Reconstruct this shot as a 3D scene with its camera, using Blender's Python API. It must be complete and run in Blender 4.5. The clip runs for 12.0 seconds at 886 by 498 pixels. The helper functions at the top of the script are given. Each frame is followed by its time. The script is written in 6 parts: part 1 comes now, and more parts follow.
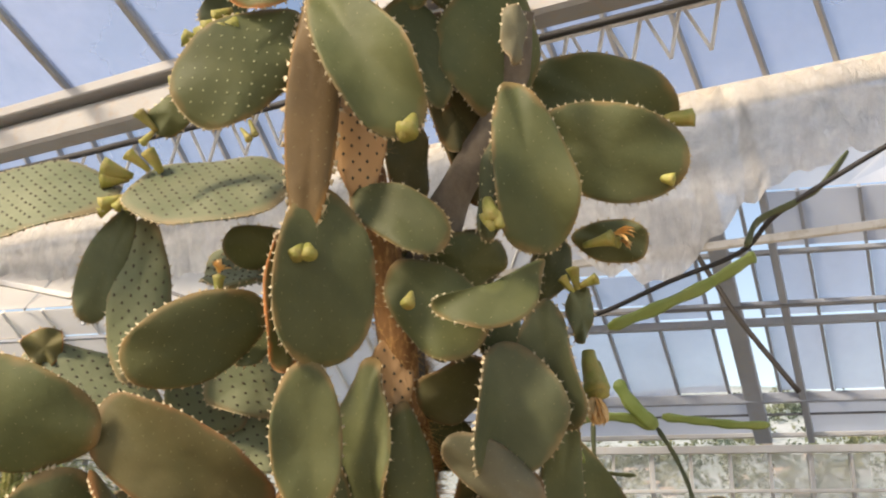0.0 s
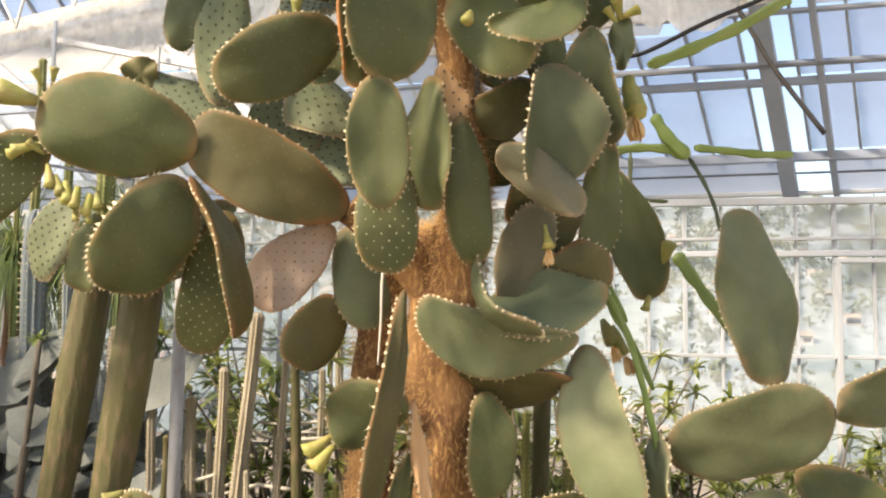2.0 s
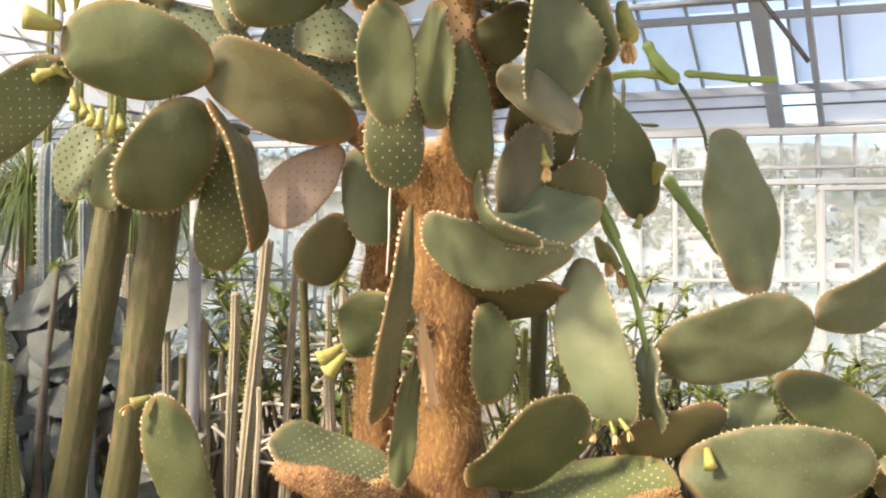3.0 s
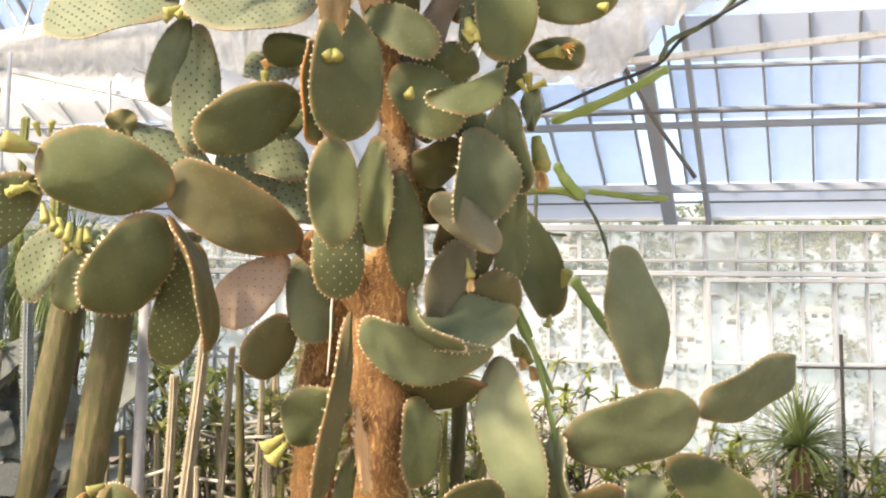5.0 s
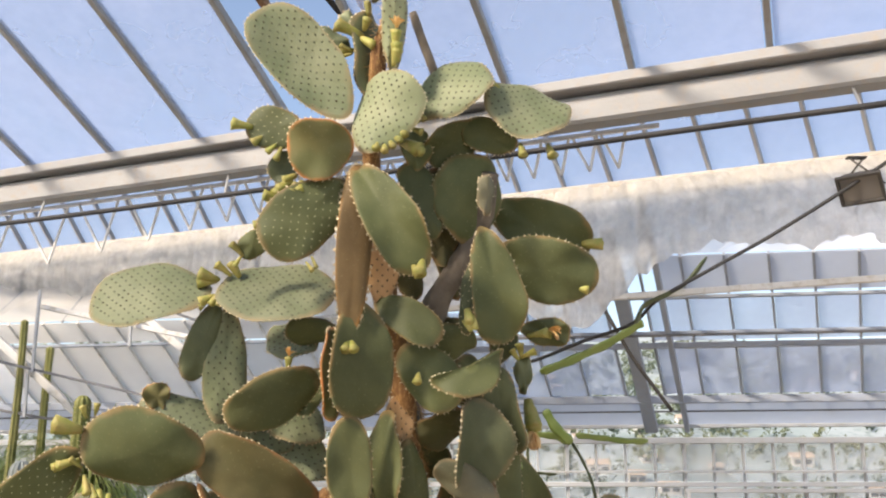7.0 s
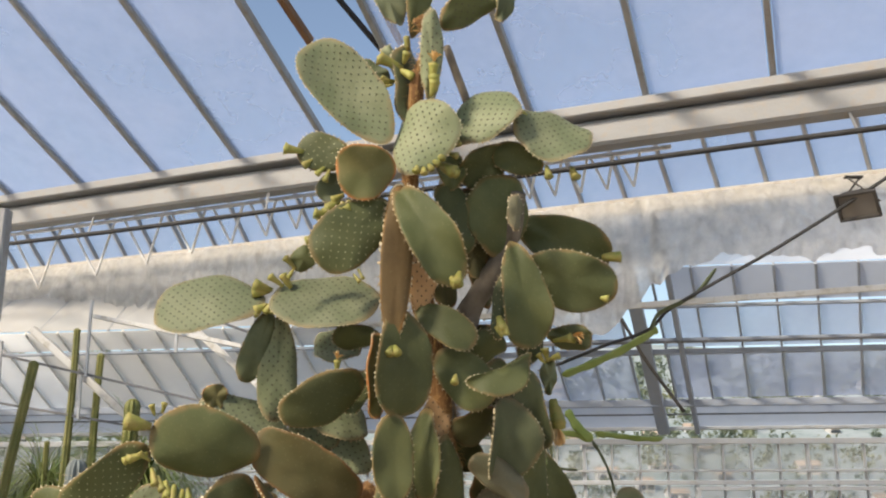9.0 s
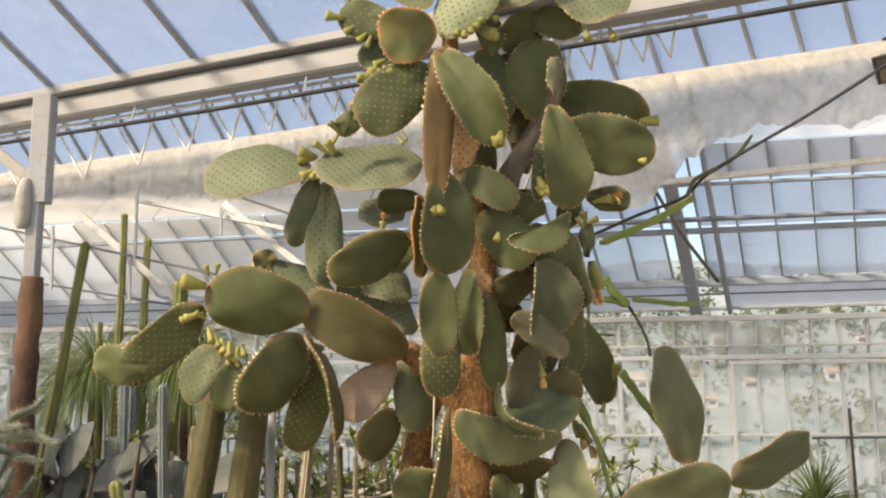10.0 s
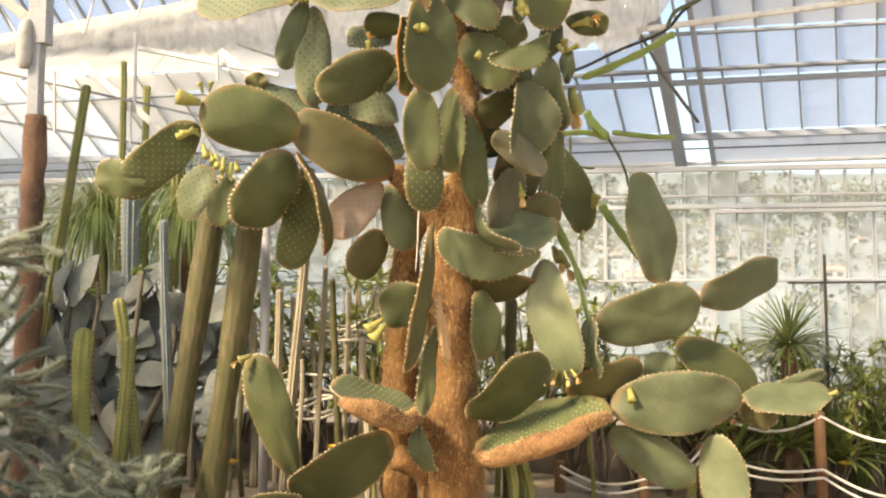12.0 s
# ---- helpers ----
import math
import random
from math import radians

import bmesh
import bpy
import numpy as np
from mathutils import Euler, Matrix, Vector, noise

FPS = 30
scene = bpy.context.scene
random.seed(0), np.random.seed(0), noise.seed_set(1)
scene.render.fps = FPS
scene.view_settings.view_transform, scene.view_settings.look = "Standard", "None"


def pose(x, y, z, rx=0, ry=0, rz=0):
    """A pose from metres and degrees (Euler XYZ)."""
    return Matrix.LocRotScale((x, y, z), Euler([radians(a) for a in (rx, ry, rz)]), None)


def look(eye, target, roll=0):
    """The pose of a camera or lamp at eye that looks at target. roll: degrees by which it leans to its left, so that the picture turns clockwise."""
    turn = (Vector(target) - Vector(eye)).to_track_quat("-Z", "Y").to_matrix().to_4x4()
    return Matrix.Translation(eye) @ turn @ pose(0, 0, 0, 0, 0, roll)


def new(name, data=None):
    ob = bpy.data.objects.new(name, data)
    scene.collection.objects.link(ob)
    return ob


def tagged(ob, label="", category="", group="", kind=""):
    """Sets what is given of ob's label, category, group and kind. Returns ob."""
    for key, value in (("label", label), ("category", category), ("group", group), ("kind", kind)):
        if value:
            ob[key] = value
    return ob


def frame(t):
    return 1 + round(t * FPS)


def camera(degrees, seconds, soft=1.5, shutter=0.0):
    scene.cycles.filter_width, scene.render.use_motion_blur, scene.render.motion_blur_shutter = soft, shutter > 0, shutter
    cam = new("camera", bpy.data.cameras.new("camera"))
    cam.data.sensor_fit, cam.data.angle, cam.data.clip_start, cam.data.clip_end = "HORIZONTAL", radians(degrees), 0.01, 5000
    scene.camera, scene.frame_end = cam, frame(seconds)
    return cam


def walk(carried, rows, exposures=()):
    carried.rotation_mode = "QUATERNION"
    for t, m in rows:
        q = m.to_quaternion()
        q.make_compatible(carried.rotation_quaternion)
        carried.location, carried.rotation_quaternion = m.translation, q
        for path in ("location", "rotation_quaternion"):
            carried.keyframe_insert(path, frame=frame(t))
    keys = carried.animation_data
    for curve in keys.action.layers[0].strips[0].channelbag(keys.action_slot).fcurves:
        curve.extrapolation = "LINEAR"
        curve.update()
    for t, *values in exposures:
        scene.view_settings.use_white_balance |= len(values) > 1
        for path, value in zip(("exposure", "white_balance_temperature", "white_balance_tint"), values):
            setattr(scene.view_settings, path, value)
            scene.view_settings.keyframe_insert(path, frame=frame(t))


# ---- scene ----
cam = camera(50.0, 12.0, soft=2.1)
PATH = [
    (0, (0.328, 2.126, 2.293), (0.189, 4.032, 2.884), 0.18),
    (0.5, (0.290, 2.085, 2.217), (0.117, 4.016, 2.709), -0.48),
    (1, (0.301, 2.018, 2.144), (0.100, 3.972, 2.521), -0.67),
    (1.5, (0.315, 1.943, 2.050), (0.094, 3.911, 2.328), 0.30),
    (2, (0.304, 1.852, 1.942), (0.079, 3.828, 2.149), 0.75),
    (2.5, (0.295, 1.740, 1.864), (0.070, 3.723, 2.002), 0.61),
    (2.7, (0.291, 1.706, 1.807), (0.066, 3.689, 1.931), 0.47),
    (4.3, (0.272, 1.394, 1.784), (0.202, 3.391, 1.874), 0.07),
    (4.5, (0.278, 1.333, 1.818), (0.214, 3.328, 1.938), -0.03),
    (5, (0.209, 1.202, 1.999), (0.198, 3.191, 2.203), 0.70),
    (5.5, (0.159, 1.102, 2.142), (0.178, 3.086, 2.392), 0.97),
    (6, (0.126, 0.980, 2.231), (0.154, 2.954, 2.552), 0.49),
    (6.5, (0.119, 0.825, 2.376), (0.147, 2.788, 2.758), -0.14),
    (7, (0.116, 0.654, 2.511), (0.143, 2.599, 2.977), -0.05),
    (7.2, (0.104, 0.589, 2.556), (0.133, 2.527, 3.050), -0.46),
    (8.8, (-0.009, 0.269, 2.508), (0.019, 2.196, 3.041), -0.38),
    (9, (-0.019, 0.260, 2.427), (-0.004, 2.200, 2.915), -0.08),
    (9.5, (-0.046, 0.253, 2.244), (-0.067, 2.216, 2.627), -0.51),
    (10, (-0.099, 0.207, 2.117), (-0.138, 2.179, 2.450), -0.54),
    (10.5, (-0.151, 0.179, 1.897), (-0.192, 2.156, 2.196), -0.41),
    (11, (-0.140, 0.132, 1.782), (-0.191, 2.117, 2.021), -0.33),
    (11.5, (-0.059, 0.083, 1.661), (-0.115, 2.072, 1.863), -0.41),
    (12, (0.021, 0.046, 1.614), (-0.035, 2.039, 1.770), -0.10),
]
EXPOSURES = [
    (0.0, 0.92, 7900, 15), (0.5, 1.06, 7700, 15), (1.0, 1.17, 7500, 14), (1.5, 1.24, 7500, 14), (2.5, 1.48, 7500, 13), (4.5, 1.63, 7450, 14), (5.0, 1.63, 7450, 14), (5.5, 1.52, 7400, 15), (6.0, 1.34, 7400, 16), (6.5, 1.13, 7350, 15), (7.0, 0.96, 7200, 15),
    (8.8, 0.58, 7150, 12), (9.5, 0.68, 7600, 11), (10.0, 0.81, 7800, 12), (10.5, 0.98, 8000, 12), (11.0, 1.14, 8100, 12), (12.0, 1.41, 8450, 12),
]
walk(cam, [(t, look(eye, target, roll)) for t, eye, target, roll in PATH], EXPOSURES)

# ---- world, sun, exposure ----
SUN_TO = Vector((-0.62, -0.52, 0.65)).normalized()
world = bpy.data.worlds.new("sky")
scene.world = world
world.use_nodes = True
wn = world.node_tree.nodes
sky = wn.new("ShaderNodeTexSky")
sky.sky_type = 'NISHITA'
sky.sun_disc = False
sky.sun_elevation = math.asin(SUN_TO.z)
sky.sun_rotation = math.atan2(SUN_TO.x, SUN_TO.y)
world.node_tree.links.new(sky.outputs[0], wn["Background"].inputs[0])
wn["Background"].inputs[1].default_value = 0.13
sun = new("sun", bpy.data.lights.new("sun", 'SUN'))
sun.data.energy = 3.6
sun.data.angle = radians(9)
sun.data.color = (1.0, 0.93, 0.82)
sun.matrix_world = look(SUN_TO * 20, (0, 0, 0))


# ---- materials ----
def mat(name, color, rough=0.6, color2=None, scale=6.0, metal=0.0, bump=0.0, bump_scale=60.0, fine=None, vary=0.0, transl=0.0):
    """Principled material: two colours mixed by noise at two scales, a little bump, per-object variation."""
    m = bpy.data.materials.new(name)
    m.use_nodes = True
    nt = m.node_tree
    n, link = nt.nodes, nt.links.new
    p = n["Principled BSDF"]
    p.inputs["Roughness"].default_value = rough
    p.inputs["Metallic"].default_value = metal
    co = n.new("ShaderNodeTexCoord")
    a = n.new("ShaderNodeTexNoise")
    a.inputs["Scale"].default_value = scale
    a.inputs["Detail"].default_value = 5
    link(co.outputs["Object"], a.inputs["Vector"])
    ramp = n.new("ShaderNodeValToRGB")
    ramp.color_ramp.elements[0].position, ramp.color_ramp.elements[1].position = 0.35, 0.68
    ramp.color_ramp.elements[0].color = (*color, 1)
    ramp.color_ramp.elements[1].color = (*(color2 or color), 1)
    link(a.outputs["Fac"], ramp.inputs[0])
    out = ramp.outputs[0]
    if fine:
        b = n.new("ShaderNodeTexNoise")
        b.inputs["Scale"].default_value = scale * 9
        b.inputs["Detail"].default_value = 3
        link(co.outputs["Object"], b.inputs["Vector"])
        r2 = n.new("ShaderNodeValToRGB")
        r2.color_ramp.elements[0].position, r2.color_ramp.elements[1].position = 0.52, 0.72
        link(b.outputs["Fac"], r2.inputs[0])
        mx = n.new("ShaderNodeMixRGB")
        link(r2.outputs[0], mx.inputs[0])
        link(out, mx.inputs[1])
        mx.inputs[2].default_value = (*fine, 1)
        out = mx.outputs[0]
    if vary:
        oi = n.new("ShaderNodeObjectInfo")
        mr = n.new("ShaderNodeMapRange")
        mr.inputs[3].default_value, mr.inputs[4].default_value = 1 - vary, 1 + vary
        link(oi.outputs["Random"], mr.inputs[0])
        hs = n.new("ShaderNodeHueSaturation")
        link(mr.outputs[0], hs.inputs["Value"])
        link(out, hs.inputs["Color"])
        out = hs.outputs[0]
    link(out, p.inputs["Base Color"])
    if bump:
        c = n.new("ShaderNodeTexNoise")
        c.inputs["Scale"].default_value = bump_scale
        c.inputs["Detail"].default_value = 4
        link(co.outputs["Object"], c.inputs["Vector"])
        bp = n.new("ShaderNodeBump")
        bp.inputs["Strength"].default_value = bump
        bp.inputs["Distance"].default_value = 0.01
        link(c.outputs["Fac"], bp.inputs["Height"])
        link(bp.outputs[0], p.inputs["Normal"])
    if transl:
        tr = n.new("ShaderNodeBsdfTranslucent")
        link(out, tr.inputs[0])
        ms = n.new("ShaderNodeMixShader")
        ms.inputs[0].default_value = transl
        link(p.outputs[0], ms.inputs[1])
        link(tr.outputs[0], ms.inputs[2])
        link(ms.outputs[0], n["Material Output"].inputs[0])
    return m


def stretch(m, sx, sy, sz):
    """Stretches a material's noise along the grain."""
    n, link = m.node_tree.nodes, m.node_tree.links.new
    mp = n.new("ShaderNodeMapping")
    mp.inputs["Scale"].default_value = (sx, sy, sz)
    co = [k for k in n if k.type == 'TEX_COORD'][0]
    for k in list(n):
        if k.type == 'TEX_NOISE':
            link(mp.outputs[0], k.inputs["Vector"])
    link(co.outputs["Object"], mp.inputs[0])
    return m


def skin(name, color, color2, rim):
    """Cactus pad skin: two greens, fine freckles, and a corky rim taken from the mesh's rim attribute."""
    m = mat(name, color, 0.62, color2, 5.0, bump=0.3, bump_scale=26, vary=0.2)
    nt = m.node_tree
    n, link = nt.nodes, nt.links.new
    p = n["Principled BSDF"]
    p.inputs["Specular IOR Level"].default_value = 0.3
    src = p.inputs["Base Color"].links[0].from_socket
    at = n.new("ShaderNodeAttribute")
    at.attribute_name = "rim"
    no = n.new("ShaderNodeTexNoise")
    no.inputs["Scale"].default_value = 14
    co = n.new("ShaderNodeTexCoord")
    link(co.outputs["Object"], no.inputs["Vector"])
    mu = n.new("ShaderNodeMath")
    mu.operation = 'MULTIPLY'
    link(at.outputs["Fac"], mu.inputs[0])
    link(no.outputs["Fac"], mu.inputs[1])
    mr = n.new("ShaderNodeMapRange")
    mr.inputs[1].default_value, mr.inputs[2].default_value = 0.25, 0.6
    link(mu.outputs[0], mr.inputs[0])
    mx = n.new("ShaderNodeMixRGB")
    link(mr.outputs[0], mx.inputs[0])
    link(src, mx.inputs[1])
    mx.inputs[2].default_value = (*rim, 1)
    link(mx.outputs[0], p.inputs["Base Color"])
    return m


def film(name, color, clear, rough=0.5, scale=3.0, scatter=0.55):
    """Dusty glass or plastic: partly clear, partly a scattering film that is uneven."""
    m = bpy.data.materials.new(name)
    m.use_nodes = True
    nt = m.node_tree
    n, link = nt.nodes, nt.links.new
    p = n["Principled BSDF"]
    p.inputs["Base Color"].default_value = (*color, 1)
    p.inputs["Roughness"].default_value = rough
    tl = n.new("ShaderNodeBsdfTranslucent")
    tl.inputs[0].default_value = (*color, 1)
    tp = n.new("ShaderNodeBsdfTransparent")
    m1, m2 = n.new("ShaderNodeMixShader"), n.new("ShaderNodeMixShader")
    m1.inputs[0].default_value = scatter
    link(p.outputs[0], m1.inputs[1])
    link(tl.outputs[0], m1.inputs[2])
    co, no = n.new("ShaderNodeTexCoord"), n.new("ShaderNodeTexNoise")
    no.inputs["Scale"].default_value = scale
    no.inputs["Detail"].default_value = 6
    link(co.outputs["Object"], no.inputs["Vector"])
    mr = n.new("ShaderNodeMapRange")
    mr.inputs[1].default_value, mr.inputs[2].default_value = 0.3, 0.7
    mr.inputs[3].default_value, mr.inputs[4].default_value = max(0, clear - 0.14), min(1, clear + 0.12)
    link(no.outputs["Fac"], mr.inputs[0])
    link(mr.outputs[0], m2.inputs[0])
    link(m1.outputs[0], m2.inputs[1])
    link(tp.outputs[0], m2.inputs[2])
    link(m2.outputs[0], n["Material Output"].inputs[0])
    return m


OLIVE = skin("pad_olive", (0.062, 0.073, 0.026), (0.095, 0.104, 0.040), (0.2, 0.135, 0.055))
# paler skin of the dotted pads, part of it sunlight put into the colour
PALE_LIT = skin("pad_pale_lit", (0.14, 0.165, 0.086), (0.205, 0.222, 0.128), (0.24, 0.19, 0.1))
GLAUCOUS = skin("pad_glaucous", (0.076, 0.091, 0.044), (0.119, 0.134, 0.069), (0.2, 0.15, 0.075))
CORKY = skin("pad_corky", (0.07, 0.067, 0.025), (0.098, 0.085, 0.034), (0.2, 0.1, 0.04))
TAN = skin("pad_tan", (0.39, 0.235, 0.11), (0.46, 0.29, 0.15), (0.3, 0.17, 0.08))
PINK = skin("pad_dying", (0.31, 0.225, 0.16), (0.37, 0.275, 0.2), (0.26, 0.17, 0.095))
RUST = skin("pad_rust", (0.092, 0.06, 0.024), (0.135, 0.088, 0.036), (0.3, 0.16, 0.05))
GREYTAN = skin("pad_grey_tan", (0.096, 0.094, 0.056), (0.132, 0.122, 0.075), (0.2, 0.15, 0.085))
RUSTY = skin("pad_rusty", (0.1, 0.105, 0.035), (0.16, 0.135, 0.05), (0.4, 0.15, 0.045))
SPINE = mat("spine_cream", (0.62, 0.55, 0.38), 0.7, (0.52, 0.4, 0.24), 9)
AREOLE_PALE = mat("areole_pale", (0.4, 0.4, 0.23), 0.8)
AREOLE_DARK = mat("areole_dark", (0.07, 0.06, 0.035), 0.8)
FRUIT = mat("fruit_skin", (0.23, 0.245, 0.05), 0.6, (0.32, 0.25, 0.075), 30, bump=0.4, fine=(0.32, 0.3, 0.09), vary=0.25)
PETAL = mat("dry_petal", (0.62, 0.36, 0.12), 0.6, (0.7, 0.5, 0.25), 50)
TRUNK = stretch(mat("trunk_fibre", (0.12, 0.055, 0.022), 0.95, (0.26, 0.135, 0.047), 7, bump=1.0, bump_scale=34, fine=(0.37, 0.215, 0.08)), 1.2, 1.2, 0.4)
BRISTLE = mat("bristle", (0.4, 0.21, 0.06), 0.7, (0.55, 0.36, 0.14), 8)
CRUST = mat("rusty_crust", (0.13, 0.06, 0.023), 0.95, (0.25, 0.13, 0.05), 16, bump=1.0, bump_scale=50, fine=(0.34, 0.2, 0.095))
BRISTLE_PALE = mat("bristle_pale", (0.48, 0.31, 0.14), 0.7, (0.36, 0.19, 0.075), 14)
GREY_STEM = mat("grey_stem", (0.11, 0.09, 0.065), 0.85, (0.19, 0.155, 0.115), 12, bump=0.5)
STEEL = mat("painted_steel", (0.33, 0.335, 0.34), 0.5, (0.27, 0.27, 0.27), 2.5, bump=0.1, fine=(0.25, 0.24, 0.225))
BEAM = mat("grey_beam", (0.25, 0.25, 0.25), 0.6, (0.3, 0.3, 0.295), 2.0, bump=0.15, fine=(0.29, 0.26, 0.23))
ALU = mat("aluminium_bar", (0.34, 0.35, 0.36), 0.45, (0.26, 0.26, 0.27), 4, metal=0.35)
WHITE_PAINT = mat("white_paint", (0.74, 0.74, 0.73), 0.55, (0.64, 0.62, 0.58), 2.2, fine=(0.52, 0.49, 0.43))
PALE_BAR = mat("pale_bar", (0.46, 0.48, 0.5), 0.5, (0.38, 0.395, 0.41), 3, fine=(0.44, 0.43, 0.41))
BLUE_BAR = mat("blue_grey_bar", (0.31, 0.35, 0.42), 0.5, (0.25, 0.285, 0.345), 3, fine=(0.3, 0.32, 0.35))
CREAM = mat("cream_girder", (0.47, 0.44, 0.39), 0.7, (0.38, 0.35, 0.3), 2.0, bump=0.2, fine=(0.32, 0.28, 0.23))
CABLE = mat("black_cable", (0.016, 0.016, 0.017), 0.7, (0.028, 0.027, 0.027), 20)
GLASS = film("dusty_glass", (0.6, 0.69, 0.9), 0.64, 0.3, 1.6)
GLASS_FAR = film("dusty_roof_glass", (0.58, 0.64, 0.78), 0.52, 0.3, 1.6)
WASHED = film("whitewashed_glass", (0.93, 0.93, 0.93), 0.36, 0.3, 1.4, 0.8)
CREAM_GLASS = film("cream_washed_glass", (0.8, 0.785, 0.76), 0.25, 0.4, 1.1, 0.7)
GLASS_WALL = film("wall_glass", (0.66, 0.67, 0.66), 0.72, 0.25, 1.2)
SHEET = film("white_shade_sheet", (0.66, 0.71, 0.78), 0.10, 0.6, 2.0)
PLASTIC = film("plastic_film", (0.95, 0.95, 0.94), 0.2, 0.14, 18.0)
_n, _l = PLASTIC.node_tree.nodes, PLASTIC.node_tree.links.new
_co, _mp, _no, _bp = (_n.new("ShaderNode" + k) for k in ("TexCoord", "Mapping", "TexNoise", "Bump"))
_mp.inputs["Scale"].default_value = (26, 26, 3.5)
_no.inputs["Detail"].default_value = 5
_bp.inputs["Strength"].default_value, _bp.inputs["Distance"].default_value = 1.0, 0.06
_l(_co.outputs["Object"], _mp.inputs[0])
_l(_mp.outputs[0], _no.inputs["Vector"])
_l(_no.outputs["Fac"], _bp.inputs["Height"])
_l(_bp.outputs[0], _n["Principled BSDF"].inputs["Normal"])
SAND = mat("sandy_soil", (0.36, 0.28, 0.19), 0.95, (0.27, 0.2, 0.13), 1.6, bump=0.5, bump_scale=40, fine=(0.45, 0.38, 0.28))
STONE = mat("tufa_stone", (0.2, 0.16, 0.12), 0.9, (0.3, 0.25, 0.2), 4, bump=0.6, vary=0.2)
CEREUS = mat("cereus_green", (0.15, 0.165, 0.042), 0.6, (0.25, 0.235, 0.07), 6, bump=0.2, vary=0.15)
CEREUS_OLD = stretch(mat("cereus_olive", (0.056, 0.053, 0.015), 0.7, (0.095, 0.084, 0.024), 3, bump=0.5, fine=(0.15, 0.1, 0.05), vary=0.1), 1, 1, 0.3)
CEREUS_GREY = mat("cereus_grey", (0.26, 0.22, 0.15), 0.7, (0.36, 0.31, 0.22), 7, bump=0.3, vary=0.2)
CEREUS_BLUE = mat("cereus_blue", (0.14, 0.17, 0.17), 0.6, (0.21, 0.24, 0.235), 6, bump=0.2, vary=0.1)
SILVER = mat("silver_stem", (0.075, 0.09, 0.052), 0.8, (0.125, 0.14, 0.09), 10, bump=0.4, vary=0.12)
SILVER_SPINE = mat("silver_spine", (0.36, 0.38, 0.29), 0.7, (0.25, 0.28, 0.19), 6)
GREY_LEAF = mat("grey_leaf", (0.15, 0.168, 0.15), 0.8, (0.25, 0.265, 0.235), 5, bump=0.5, fine=(0.24, 0.24, 0.2), vary=0.25)
LEAF = mat("leaf_green", (0.14, 0.195, 0.055), 0.5, (0.24, 0.285, 0.09), 8, vary=0.25, transl=0.4)
YUCCA_LEAF = mat("yucca_leaf", (0.2, 0.27, 0.09), 0.5, (0.33, 0.38, 0.15), 6, vary=0.2, transl=0.35)
BRIGHT_LEAF = mat("bright_leaf", (0.24, 0.29, 0.07), 0.5, (0.36, 0.38, 0.11), 8, vary=0.25, transl=0.45)
HAIR_LEAF = mat("hair_leaf", (0.11, 0.19, 0.06), 0.6, (0.23, 0.26, 0.08), 2.5, vary=0.2, transl=0.2)
VINE = mat("vine_stem", (0.16, 0.23, 0.05), 0.5, (0.22, 0.28, 0.08), 10, bump=0.2)
VINE_DARK = mat("vine_dark", (0.05, 0.07, 0.03), 0.6, (0.09, 0.1, 0.04), 12)
ROPE = mat("white_rope", (0.72, 0.68, 0.6), 0.8, (0.6, 0.55, 0.46), 30, bump=0.4, bump_scale=150)
POST_WOOD = mat("post_wood", (0.17, 0.085, 0.04), 0.75, (0.24, 0.13, 0.06), 6, bump=0.4)
BARK = mat("bark_wrap", (0.07, 0.04, 0.026), 0.9, (0.2, 0.105, 0.058), 4, bump=1.0, bump_scale=24, fine=(0.15, 0.085, 0.05))
DRY = mat("dry_branch", (0.5, 0.45, 0.36), 0.8, (0.62, 0.58, 0.5), 12)
FLOWER = mat("yellow_flower", (0.62, 0.36, 0.03), 0.6, (0.7, 0.45, 0.05), 30)
# bluish colours and a faint emission stand in for haze over the distance
HILL_HAZE = mat("hillside", (0.15, 0.195, 0.175), 0.95, (0.28, 0.31, 0.315), 0.4, fine=(0.115, 0.155, 0.13))
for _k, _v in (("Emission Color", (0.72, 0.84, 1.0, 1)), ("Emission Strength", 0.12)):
    HILL_HAZE.node_tree.nodes["Principled BSDF"].inputs[_k].default_value = _v
HOUSE = mat("house_wall", (0.6, 0.59, 0.57), 0.8, (0.48, 0.46, 0.43), 1.5, vary=0.2)
TILE = mat("roof_tile", (0.42, 0.34, 0.27), 0.85, (0.36, 0.28, 0.22), 3, vary=0.15)
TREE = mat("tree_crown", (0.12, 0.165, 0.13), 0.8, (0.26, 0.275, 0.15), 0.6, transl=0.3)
WINDOW_DARK = mat("window_dark", (0.05, 0.06, 0.07), 0.2)
GREY_ROD = mat("grey_rod", (0.12, 0.125, 0.135), 0.6, (0.17, 0.17, 0.175), 8)
LAMP_BODY = mat("lamp_body", (0.03, 0.027, 0.024), 0.65, (0.05, 0.045, 0.04), 10)
LAMP_GLASS = mat("lamp_glass", (0.14, 0.13, 0.12), 0.2)
PALE = ("pale", AREOLE_PALE)
DARK = ("dark", AREOLE_DARK)
BLUSH = ("pale", mat("areole_blush", (0.13, 0.085, 0.058), 0.8))
NONE = ("none", mat("areole_faint", (0.25, 0.24, 0.125), 0.8))


# ---- mesh helpers ----
def part(name, bm, material, parent=None, label=""):
    me = bpy.data.meshes.new(name)
    bm.to_mesh(me)
    bm.free()
    me.materials.append(material)
    for f in me.polygons:
        f.use_smooth = True
    ob = new(name, me)
    ob.parent = parent
    if label:
        ob["label"] = label
    return ob


